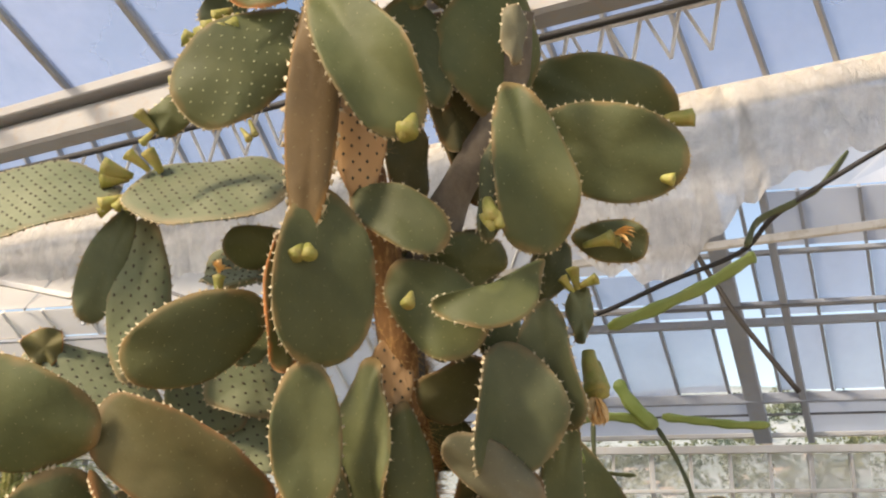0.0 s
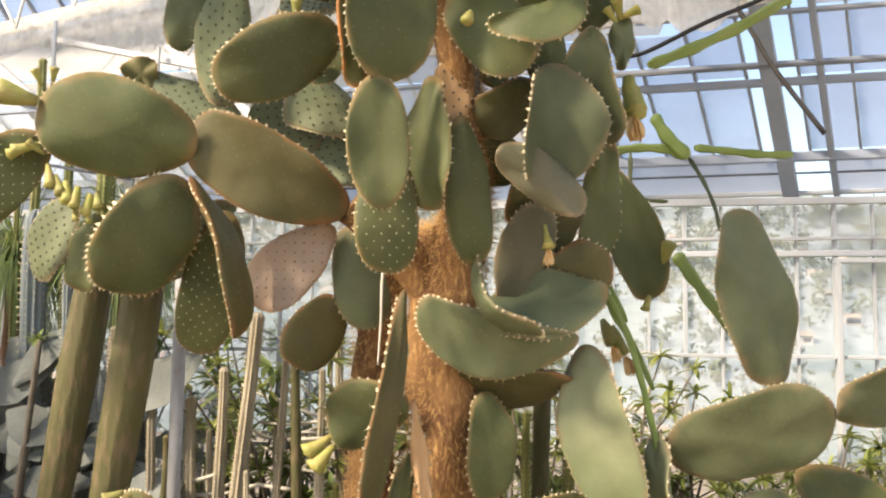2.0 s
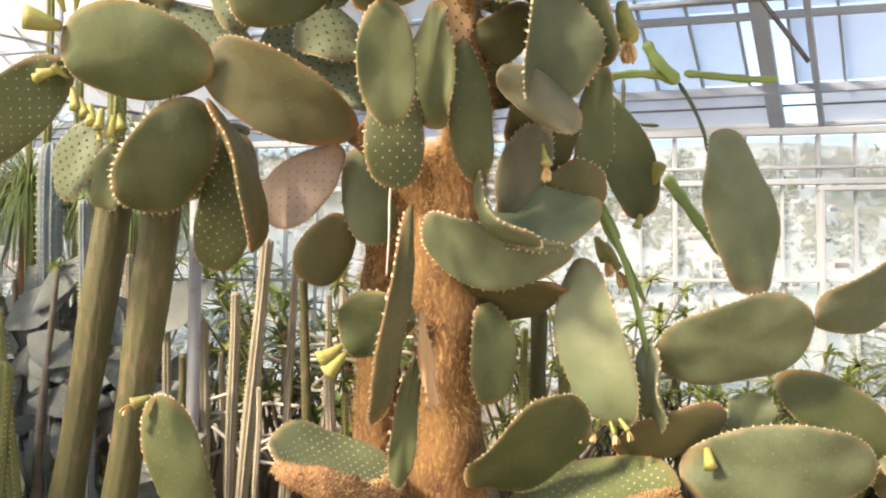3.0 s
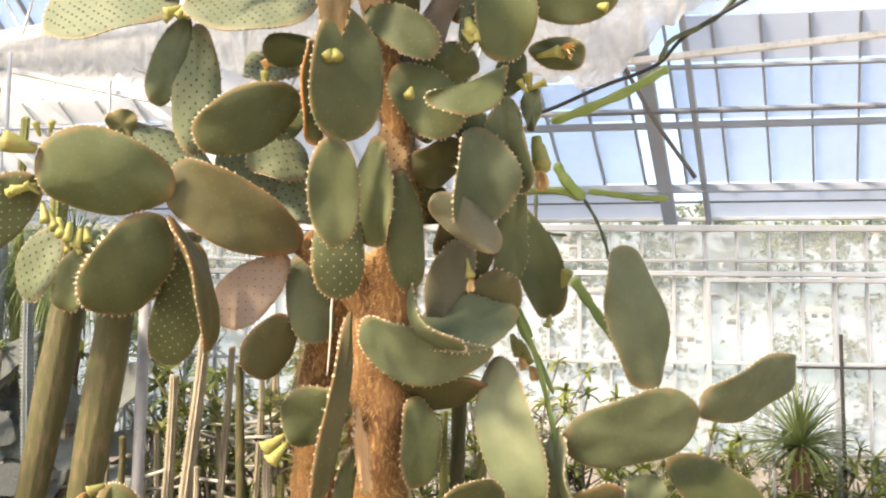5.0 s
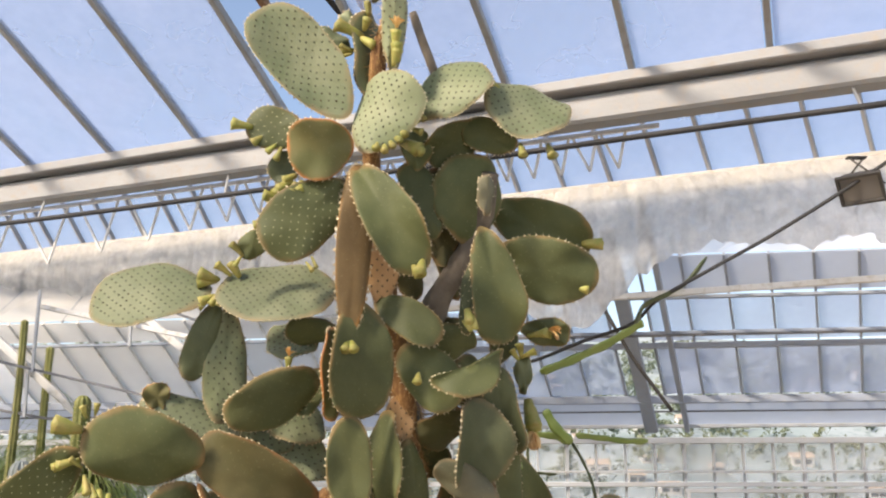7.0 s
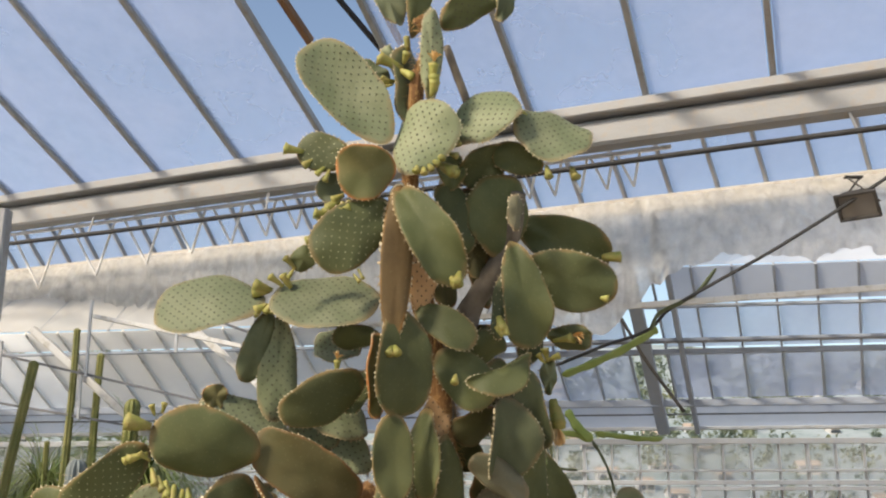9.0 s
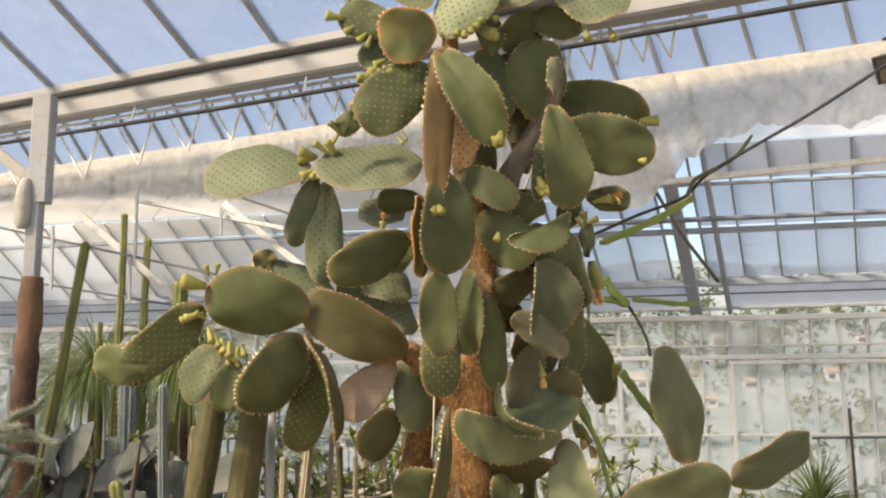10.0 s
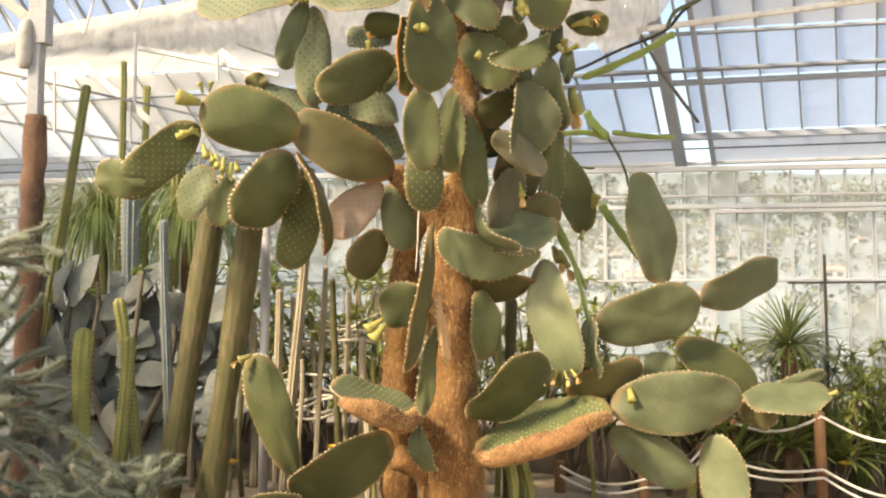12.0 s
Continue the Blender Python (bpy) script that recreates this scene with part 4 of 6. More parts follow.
fruit((0.548, 4.950, 3.071), (0.89, -0.33, 0.33), 0.048)
fruit((0.513, 4.950, 3.059), (-0.58, -0.33, 0.75), 0.043)
fruit((0.566, 5.000, 2.850), (0.08, -0.20, -0.98), 0.096, True)
fruit((0.582, 5.000, 2.820), (0.03, -0.20, -0.98), 0.084, True)
fruit((0.671, 5.500, 2.161), (-0.29, -0.33, -0.90), 0.044)
fruit((0.536, 5.500, 2.031), (0.43, -0.29, -0.85), 0.087, True)
fruit((0.506, 5.500, 2.063), (0.35, -0.29, -0.89), 0.076, True)
fruit((0.287, 5.000, 2.362), (0.15, -0.29, -0.95), 0.061, True)

# ---- the greenhouse ----
WIRE = [(0.585, 5.500, 3.072), (0.680, 5.500, 3.097), (0.888, 5.400, 3.173), (1.118, 5.300, 3.247), (1.222, 5.200, 3.346), (1.442, 5.100, 3.467), (1.716, 5.000, 3.612), (2.051, 4.850, 3.811), (2.336, 4.750, 3.995)]
VINE_A = [(0.671, 5.450, 3.025), (0.830, 5.450, 3.087), (1.023, 5.450, 3.175), (1.169, 5.450, 3.262), (1.202, 5.450, 3.282)]
VINE_B = [(1.104, 5.170, 3.226), (1.153, 5.170, 3.318), (1.277, 5.170, 3.378), (1.371, 5.170, 3.439), (1.469, 5.170, 3.556)]
VINE_C = [(0.541, 5.500, 2.705), (0.639, 5.500, 2.717), (0.737, 5.500, 2.710), (0.817, 5.500, 2.677)]
VINE_D = [(0.697, 5.480, 2.839), (0.742, 5.480, 2.759), (0.824, 5.480, 2.673)]
VINE_E = [(0.848, 5.500, 2.716), (0.965, 5.500, 2.702), (1.094, 5.500, 2.687), (1.211, 5.500, 2.686)]
VINE_F = [(0.830, 5.520, 2.680), (0.885, 5.520, 2.584), (0.925, 5.520, 2.484), (0.943, 5.520, 2.395)]
VINE_G = [(0.807, 5.750, 2.333), (0.866, 5.750, 2.247), (0.949, 5.750, 2.128), (1.065, 5.750, 1.974), (1.163, 5.750, 1.856)]
VINE_H = [(0.617, 5.600, 2.717), (0.622, 5.600, 2.549), (0.681, 5.600, 2.529), (0.760, 5.600, 2.522)]
VINE_I = [(0.503, 5.300, 2.152), (0.579, 5.300, 1.995), (0.624, 5.300, 1.838), (0.668, 5.300, 1.651), (0.704, 5.300, 1.528)]
VINE_J = [(0.464, 5.350, 2.735), (0.475, 5.350, 2.646), (0.496, 5.350, 2.532)]
VINE_K = [(0.505, 5.350, 2.735), (0.531, 5.350, 2.633), (0.561, 5.350, 2.545)]
VINE_L = [(0.447, 5.400, 2.470), (0.464, 5.400, 2.343), (0.516, 5.400, 2.193), (0.583, 5.400, 2.044)]
VINE_M = [(0.499, 5.400, 2.155), (0.538, 5.400, 2.069), (0.614, 5.400, 1.945), (0.677, 5.400, 1.799)]
DIAG = [(1.025, 5.950, 3.576), (1.176, 5.950, 3.293), (1.263, 5.950, 3.137), (1.455, 5.950, 2.862)]
LAMP_AT = (2.122, 4.860, 3.820)
YUCCA_AT = (2.204, 6.650, 1.458)
POST_TOP = (-2.773, 6.000, 2.970)
ROPE_POSTS = [(2.234, 6.200, 1.054), (1.549, 6.450, 0.828), (1.087, 6.000, 0.694), (0.597, 6.300, 0.729), (2.760, 5.900, 0.941), (1.836, 6.700, 0.955)]
SILVER_SHRUB = (-2.365, 5.000, 0.776)
SHRUB_LOW = (-1.765, 4.900, 0.795)
GREY_MASS = (-2.243, 6.300, 1.366)
HAIR_TREE = (-1.969, 6.700, 2.428)
HAIR_TREE_B = (-2.643, 6.800, 2.362)
METAL_POLE = (-1.159, 5.500, 2.213)
ALOE_AT = (2.172, 6.600, 0.447)
LEAFY_AT = (-1.255, 6.900, 1.994)
VENT_PROP = ((-0.982, 4.290, 5.290), (-0.326, 5.143, 4.807))
VENT_BAR = ((-1.157, 4.447, 5.334), (-0.739, 5.252, 4.908))
VENT_BAR_B = ((-0.604, 4.301, 5.314), (-0.220, 5.175, 4.863))
HANGERS = [((-2.856, 6.45, 3.363), (-2.843, 6.45, 2.931)), ((-2.292, 6.45, 3.632), (-2.288, 6.45, 3.130)), ((-2.338, 6.5, 3.158), (-2.331, 6.5, 2.861)), ((-1.719, 6.45, 3.473), (-1.716, 6.45, 3.285))]
LEFT_RODS = [((-3.9, 6.45, 3.511), (-0.9, 6.45, 2.828)), ((-3.9, 6.55, 3.146), (-1.2, 6.55, 2.683)), ((-1.571, 6.4, 3.531), (-1.0, 6.4, 3.327))]
LEFT_RAFTERS = [((-2.74, 6.62, 3.47), (-1.83, 6.62, 2.70)), ((-1.74, 6.62, 3.54), (-1.0, 6.62, 2.93))]


def wall_at(x, z, off=0.0):
    return Vector((x, 7.02 - 0.08 * (x - 1.79) + off, z))


def slope_at(x, h):
    """A point on the far roof slope, h metres up from the far eave."""
    return Vector((x, 7.178 - 0.160 * (x - 1.987), 3.066)) + Vector((-0.422, -1.101, 0.869)) * (h - 0.24)


def valley_at(x, z, off=0.0):
    return Vector((1.1 * x, 5.697 - 0.469 * x + 1.1 * off, 1.1 * z - 0.243))


def near_slope(x, h):
    """A point on the near roof slope, h metres from the valley beam towards and over the path."""
    return valley_at(x, 4.34) + Vector((-0.364 * h, -0.943 * h, 0.435 * h))


def quad_pane(name, a, b, c, d, material, parent, thick=0.006):
    a, b, c, d = map(Vector, (a, b, c, d))
    n = (b - a).cross(d - a).normalized() * thick
    me = mesh_of(name, [a, b, c, d, a + n, b + n, c + n, d + n], [(3, 2, 1, 0), (4, 5, 6, 7), (0, 1, 5, 4), (1, 2, 6, 5), (2, 3, 7, 6), (3, 0, 4, 7)], material, False)
    ob = piece(name, me, parent)
    ob.visible_shadow = False
    return ob


# far wall: sill, posts, mullions, rails and panes
wall_far = thing("wall_far", "glazed far wall with slim grey mullions and rails", "glass wall", kind="structure")
bar("sill", wall_at(-6, 0.62), wall_at(6, 0.62), 0.12, 0.5, STONE, wall_far)
for z, w in ((2.46, 0.032), (2.54, 0.016), (1.92, 0.02), (1.38, 0.02), (2.74, 0.04)):
    bar("rail", wall_at(-6, z, -0.02), wall_at(6, z, -0.02), 0.035, w, PALE_BAR, wall_far)
mull = [1.79 + 0.191 * k for k in range(-36, 22)]
for i, x in enumerate(mull):
    heavy = (i - 36) % 4 == 0
    bar("mullion", wall_at(x, 0.85, 0.01), wall_at(x, 2.72, 0.01), 0.022 if heavy else 0.013, 0.03, PALE_BAR, wall_far)
for a, b in zip(mull[::4], mull[4::4]):
    for z0, z1 in ((0.87, 1.37), (1.39, 1.91), (1.93, 2.44), (2.48, 2.72)):
        quad_pane("pane", wall_at(a, z0, 0.03), wall_at(b, z0, 0.03), wall_at(b, z1, 0.03), wall_at(a, z1, 0.03), GLASS_WALL, wall_far)
bar("door_frame", wall_at(1.79, 0.8, -0.04), wall_at(1.79, 2.42, -0.04), 0.026, 0.04, PALE_BAR, wall_far)
bar("door_frame", wall_at(1.77, 2.42, -0.04), wall_at(3.4, 2.42, -0.04), 0.04, 0.026, PALE_BAR, wall_far)
bar("dark_post", wall_at(2.56, 0.6, -0.05), wall_at(2.56, 2.1, -0.05), 0.018, 0.018, LAMP_BODY, wall_far, "thin dark upright pole")
bar("dark_rail", wall_at(2.3, 1.9, -0.05), wall_at(4.2, 1.9, -0.05), 0.018, 0.014, LAMP_BODY, wall_far, "thin dark horizontal pole")

# far roof slope
roof_far = thing("roof_far", "far roof slope of dusty glass panes on grey bars", "roof", kind="structure")
RAF = [1.987 + 0.2551 * k for k in range(-30, 14)]
for h, w, x0 in ((0.215, 0.055, -6), (0.579, 0.04, 0.3), (0.875, 0.02, 1.0), (0.02, 0.025, -6), (0.66, 0.02, -6)):
    bar("purlin", slope_at(x0, h) + Vector((0, -0.02, -0.02)), slope_at(5.5, h) + Vector((0, -0.02, -0.02)), 0.04, w, BLUE_BAR if h > 0.1 else PALE_BAR, roof_far)
bar("tie_rod", slope_at(-6, 0.06) + Vector((0, -0.1, 0.04)), slope_at(5.5, 0.06) + Vector((0, -0.1, 0.04)), 0.012, 0.012, GREY_ROD, roof_far)
bar("tie_rod", slope_at(0.3, 0.614) + Vector((0, -0.1, 0.0)), slope_at(5.5, 0.614) + Vector((0, -0.1, 0.0)), 0.016, 0.016, GREY_ROD, roof_far)
for i, x in enumerate(RAF):
    bar("glazing_bar", slope_at(x, 0.2), slope_at(x, 1.1 if x > 1 else 0.8), 0.016 if x > 0.3 else 0.012, 0.03, BLUE_BAR if x > 0.3 else WHITE_PAINT, roof_far)
for a, b in zip(RAF, RAF[1:]):
    if 1.58 < (a + b) / 2 < 1.82:
        continue
    for h0, h1 in ((0.24, 0.55), (0.60, 0.86)) if a > 1 else ((0.22, 0.65), (0.67, 0.80)):
        quad_pane("pane", slope_at(a + .01, h0), slope_at(b - .01, h0), slope_at(b - .01, h1), slope_at(a + .01, h1), GLASS_FAR if a > 0.3 else WASHED if a < -3 else CREAM_GLASS, roof_far)
for x0, x1 in ((-6, 1.58), (1.82, 5.5)):
    quad_pane("shade_sheet", slope_at(x0, 0.0), slope_at(x1, 0.0), slope_at(x1, 0.2), slope_at(x0, 0.2), SHEET, roof_far)
    quad_pane("shade_sheet", slope_at(max(1.0, x0), 0.89), slope_at(x1, 0.89), slope_at(x1, 1.1), slope_at(max(1.0, x0), 1.1), SHEET, roof_far)
for x, w in ((1.579, 0.09), (1.822, 0.035)):
    bar("rafter", slope_at(x, -0.03) + Vector((0, -.05, 0)), slope_at(x, 1.25) + Vector((0, -.05, 0)), w, 0.05, BLUE_BAR, roof_far)

# the slope behind the hanging film, up to the girder
for x in [-5 + 0.5 * k for k in range(12)]:
    quad_pane("shade_sheet", slope_at(1.1 * x, 0.81), slope_at(1.1 * x + 0.55, 0.81), valley_at(x + 0.5, 3.96, 0.82), valley_at(x, 3.96, 0.82), CREAM_GLASS, roof_far)
    bar("glazing_bar", slope_at(1.1 * x, 0.80) + Vector((0, -0.02, 0)), valley_at(x, 3.95, 0.8), 0.014, 0.014, PALE_BAR, roof_far)
# backing sheets added here, whitewashed to brighten the film in front
for x in [1.0 + 0.5 * k for k in range(8)]:
    quad_pane("shade_sheet", slope_at(1.1 * x, 1.11), slope_at(1.1 * x + 0.55, 1.11), valley_at(x + 0.5, 3.96, 0.82), valley_at(x, 3.96, 0.82), WASHED, roof_far)
for p, q in HANGERS:
    bar("hanger", p, q, 0.018, 0.018, PALE_BAR, roof_far)
for p, q in LEFT_RODS:
    bar("tie_rod", p, q, 0.016, 0.016, GREY_ROD, roof_far)
for p, q in LEFT_RAFTERS:
    bar("rafter", p, q, 0.05, 0.05, WHITE_PAINT, roof_far)
bar("rail", (-2.3, 6.5, 3.54), (-1.3, 6.5, 3.335), 0.03, 0.03, WHITE_PAINT, roof_far)

# valley between the two bays: beam, truss, pale girder, hanging film
valley = thing("roof_valley", "grey valley beam with lattice truss and pale girder", "roof beam", kind="structure")
bar("beam", valley_at(-5, 4.18), valley_at(5, 4.18), 0.14, 0.15, BEAM, valley, "grey steel valley beam")
bar("gutter", valley_at(-5, 4.29, -0.03), valley_at(5, 4.29, -0.03), 0.2, 0.06, BEAM, valley)
bar("girder", valley_at(-5, 3.98, 0.7), valley_at(5, 3.98, 0.7), 0.05, 0.1, CREAM, valley, "cream-painted dusty girder")
bar("girder", valley_at(-5, 3.45, 0.95), valley_at(5, 3.45, 0.95), 0.03, 0.035, WHITE_PAINT, valley)
for x in [1.31 + 0.236 * k for k in range(-26, 15)]:
    bar("glazing_bar", valley_at(x, 4.03, 0.72), valley_at(x - .22, 4.5, 0.34), 0.022, 0.03, ALU, valley)


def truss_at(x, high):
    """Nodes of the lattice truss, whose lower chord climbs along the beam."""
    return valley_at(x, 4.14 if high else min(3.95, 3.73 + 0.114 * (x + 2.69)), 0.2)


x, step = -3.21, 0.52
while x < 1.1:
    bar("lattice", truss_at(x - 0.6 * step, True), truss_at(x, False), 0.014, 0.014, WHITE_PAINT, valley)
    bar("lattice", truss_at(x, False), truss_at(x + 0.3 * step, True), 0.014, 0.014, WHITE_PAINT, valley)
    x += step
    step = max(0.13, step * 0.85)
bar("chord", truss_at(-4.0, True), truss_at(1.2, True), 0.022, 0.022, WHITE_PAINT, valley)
for a, b in zip([-5 + 0.5 * k for k in range(20)], [-4.5 + 0.5 * k for k in range(20)]):
    quad_pane("pane", valley_at(a, 4.03, 0.74), valley_at(b, 4.03, 0.74), valley_at(b - .22, 4.5, 0.36), valley_at(a - .22, 4.5, 0.36), GLASS, valley)


film_strip = thing("plastic_film", "crumpled clear plastic film hanging in folds below the girder", "plastic film", valley_at(0, 4.0, 0.65))


def film_sheet(x0, x1, seed):
    """One length of plastic film that hangs crumpled from the girder."""
    bm = bmesh.new()
    n = int((x1 - x0) / 0.02)
    rows = 16
    g = []
    for i in range(n + 1):
        x = x0 + (x1 - x0) * i / n
        low = 3.60 - 0.035 * (x + 2.5) + 0.05 * noise.noise(Vector((x * 1.7, 1, 0))) + 0.05 * noise.noise(Vector((x * 6, 2, 0))) + 0.04 * noise.noise(Vector((x * 17, 2, 0)))
        low += 0.14 * min(1.0, max(0.0, (x - 1.1) / 0.35))
        if 0.45 < x < 1.15:
            low -= 0.22 * math.sin((x - 0.45) / 0.7 * math.pi)
        col = []
        for j in range(rows):
            t = j / (rows - 1)
            z = 4.0 * (1 - t) + low * t
            off = 0.65 - 0.006 * seed - 0.1 * math.sin(t * 2.6) + 0.03 * noise.noise(Vector((x * 6, t * 3, 5))) + 0.035 * noise.noise(Vector((x * 17, t * 4, 9))) + 0.035 * noise.noise(Vector((x * 38, t * 2.5, 2))) + 0.02 * noise.noise(Vector((x * 30, t * 16, 7)))
            col.append(bm.verts.new(valley_at(x, z, off) - film_strip.location))
        g.append(col)
    for a, b in zip(g, g[1:]):
        for j in range(rows - 1):
            bm.faces.new((a[j], b[j], b[j + 1], a[j + 1]))
    ob = part("sheet", bm, PLASTIC, film_strip)
    ob.visible_shadow = False


for k, (x0, x1) in enumerate(((-5, -2.6), (-2.65, -0.9), (-0.95, 1.2), (1.16, 3.0), (2.96, 5))):
    film_sheet(x0, x1, k % 2)

# near roof slope over the path
roof_near = thing("roof_near", "near roof slope of large dusty glass panes on grey bars", "roof", kind="structure")
BARS = [-2.877 + 0.562 * k for k in range(-4, 15)]
for x in BARS:
    bar("glazing_bar", near_slope(x, 0.0), near_slope(x, 5.2), 0.035, 0.05, STEEL, roof_near)
for a, b in zip(BARS, BARS[1:]):
    if -0.35 < (a + b) / 2 < -0.2:
        continue
    quad_pane("pane", near_slope(a + .02, 0.03), near_slope(b - .02, 0.03), near_slope(b - .02, 5.2), near_slope(a + .02, 5.2), GLASS, roof_near)
bar("ridge", near_slope(-5, 5.2), near_slope(6, 5.2), 0.1, 0.14, STEEL, roof_near)

# unseen plain glass that closes the place at the sides and behind
side = thing("wall_unseen", "unseen glazed walls that close the greenhouse, the left one raised for shade", "glass wall", kind="structure")
for p, q in (((-5.6, 9.0), (-5.6, -6.5)), ((6.2, 6.4), (6.2, -6.5)), ((-5.6, -6.5), (6.2, -6.5))):
    p, q = Vector((*p, 0)), Vector((*q, 0))
    n = int((q - p).length / 0.8)
    # left wall is raised and casts a shadow to shade the low plants
    tall = 5.4 if q.x < 0 and p.x < 0 else 4.4
    for k in range(n + 1):
        c = p + (q - p) * k / n
        bar("post", c, c + Vector((0, 0, tall)), 0.05, 0.05, STEEL, side)
        if k < n:
            e = p + (q - p) * (k + 1) / n
            quad_pane("pane", c + Vector((0, 0, .1)), e + Vector((0, 0, .1)), e + Vector((0, 0, tall - .1)), c + Vector((0, 0, tall - .1)), WASHED if tall > 4.5 else SHEET, side).visible_shadow = tall > 4.5

# steel post wrapped in bark matting below
post = thing("support_post", "grey steel post wrapped in brown bark matting below", "post", (POST_TOP[0], POST_TOP[1], ground_z(POST_TOP[0], POST_TOP[1])))
o = Vector(post.location)
top = Vector(POST_TOP) - o
bar("steel_post", (0, 0, 0), (0, 0, top.z + 0.55), 0.085, 0.085, STEEL, post)
bar("upper_post", (0.02, 0, top.z + 0.45), (0.02, 0, 4.12 - o.z), 0.13, 0.1, STEEL, post)
bm = bmesh.new()
add_tube(bm, smooth_path([(-0.06, -0.05, top.z + 0.28, 0.03), (-0.06, -0.05, top.z + 0.33, 0.05), (-0.06, -0.05, top.z + 0.45, 0.052), (-0.05, -0.05, top.z + 0.56, 0.04), (-0.04, -0.05, top.z + 0.6, 0.02)], 4), 14, 0.1)
part("bracket", bm, CREAM, post, "rounded pale bracket cover")
bar("brace", (-0.04, 0, top.z + 0.6), (-0.75, -0.06, top.z + 1.19), 0.07, 0.07, CREAM, post)
bm = bmesh.new()
add_tube(bm, smooth_path([(0, 0, 0, 0.085), (0.0, 0, 0.6, 0.08), (0.01, 0, 1.2, 0.075), (0, 0, 1.7, 0.072), (0.01, 0, top.z - 0.02, 0.068)], 20), 24, 0.25)
part("bark_wrap", bm, BARK, post, "brown bark matting")

# cables
for name, rows, r, m, lab in (("hanging_cable", WIRE, 0.009, CABLE, "black cable that sags between roof and cactus"), ("guy_wire", DIAG, 0.011, LAMP_BODY, "dark slanting rod below the roof")):
    bm = bmesh.new()
    add_tube(bm, smooth_path([(*p, r) for p in rows], 6), 8)
    tagged(part(name, bm, m), lab, "cable")
bm = bmesh.new()
add_tube(bm, [(*valley_at(x, 3.985 + 0.012 * math.sin(x), -0.1), 0.016) for x in [-5 + 0.5 * k for k in range(21)]], 8)
tagged(part("pipe", bm, CABLE), "long dark pipe below the valley beam", "pipe")
for x in (-2.2, -1.0, 0.4, 1.9, 3.0):
    bar("pipe_clip", valley_at(x, 3.98, -0.1), valley_at(x, 4.13, -0.02), 0.012, 0.012, STEEL, valley)

# hanging floodlight
lamp = thing("floodlight", "small dark floodlight hanging from the cable", "lamp", LAMP_AT)
LAMP_N = Vector((-0.45, -0.6, -0.66)).normalized()
LAMP_S = LAMP_N.cross(Vector((0, 0, 1))).normalized()
LAMP_U = LAMP_S.cross(LAMP_N)


def lamp_point(x, y, z):
    """x across, y up the lamp's face, z out of the face."""
    return LAMP_S * x + LAMP_U * y + LAMP_N * z


def lamp_shell(name, rows, material, label="", closed=True):
    bm = bmesh.new()
    rings = []
    for w, h, z in rows:
        rings.append([bm.verts.new(lamp_point(x, y, z)) for x, y in ((-w, -h), (w, -h), (w, h), (-w, h))])
    for a, b in zip(rings, rings[1:]):
        for k in range(4):
            bm.faces.new((a[k], a[(k + 1) % 4], b[(k + 1) % 4], b[k]))
    bm.faces.new(rings[0][::-1])
    if closed:
        bm.faces.new(rings[-1])
    bmesh.ops.recalc_face_normals(bm, faces=bm.faces)
    ob = part(name, bm, material, lamp, label)
    for f in ob.data.polygons:
        f.use_smooth = False


lamp_shell("housing", ((0.05, 0.035, -0.1), (0.075, 0.05, -0.06), (0.09, 0.065, 0.0), (0.1, 0.075, 0.01), (0.1, 0.075, 0.03), (0.088, 0.063, 0.03), (0.085, 0.06, 0.012)), LAMP_BODY)
lamp_shell("lens", ((0.084, 0.059, 0.013), (0.084, 0.059, 0.018)), LAMP_GLASS, "dusty glass lens")
for s in (-1, 1):
    bar("bracket", lamp_point(s * 0.103, 0, 0), Vector((s * 0.035, 0.02, 0.15)), 0.02, 0.008, LAMP_BODY, lamp)
bar("bracket", Vector((-0.045, 0.02, 0.15)), Vector((0.045, 0.02, 0.15)), 0.03, 0.01, LAMP_BODY, lamp)

# open vent in the near roof: prop and brown frame bars
bar("vent_prop", *VENT_PROP, 0.022, 0.03, CABLE, roof_near, "black vent prop")
bar("vent_bar", *VENT_BAR, 0.04, 0.05, POST_WOOD, roof_near, "brown vent frame bar")
bar("vent_bar", *VENT_BAR_B, 0.03, 0.04, POST_WOOD, roof_near, "brown vent frame bar")


# ---- climbing cactus stems ----
def vine(rows, r, material, label):
    """A jointed three-winged climbing stem."""
    bm = bmesh.new()
    pts = smooth_path([(*p, r) for p in rows], 6)
    for i, p in enumerate(pts):
        p[3] = r * (1.0 + 0.12 * math.sin(i * 1.3)) * (0.55 if i in (0, len(pts) - 1) else 1)
    add_tube(bm, pts, 12, 0.2, 3, 0.45)
    return tagged(part("climbing_cactus_stem", bm, material), label, "cactus stem", "climbing cactus stems")


vine(VINE_A, 0.025, VINE, "bright green climbing cactus stem along the cable")
vine(VINE_B, 0.013, VINE_DARK, "dark green climbing cactus stem along the cable")
vine(VINE_C, 0.018, VINE, "green climbing cactus stem beside the pads")
vine(VINE_D, 0.026, VINE, "short green climbing cactus stem")
vine(VINE_E, 0.018, VINE, "slender green climbing cactus stem hanging free")
vine(VINE_F, 0.009, VINE_DARK, "dark thin climbing cactus stem")
vine(VINE_G, 0.026, VINE, "pale green climbing cactus stem near the glass")
vine(VINE_H, 0.01, VINE_DARK, "dark curled climbing cactus stem")
vine(VINE_I, 0.014, VINE, "green hanging climbing cactus stem")

vine(VINE_J, 0.011, VINE, "pale green climbing cactus stem among the pads")
vine(VINE_K, 0.011, VINE, "pale green climbing cactus stem among the pads")
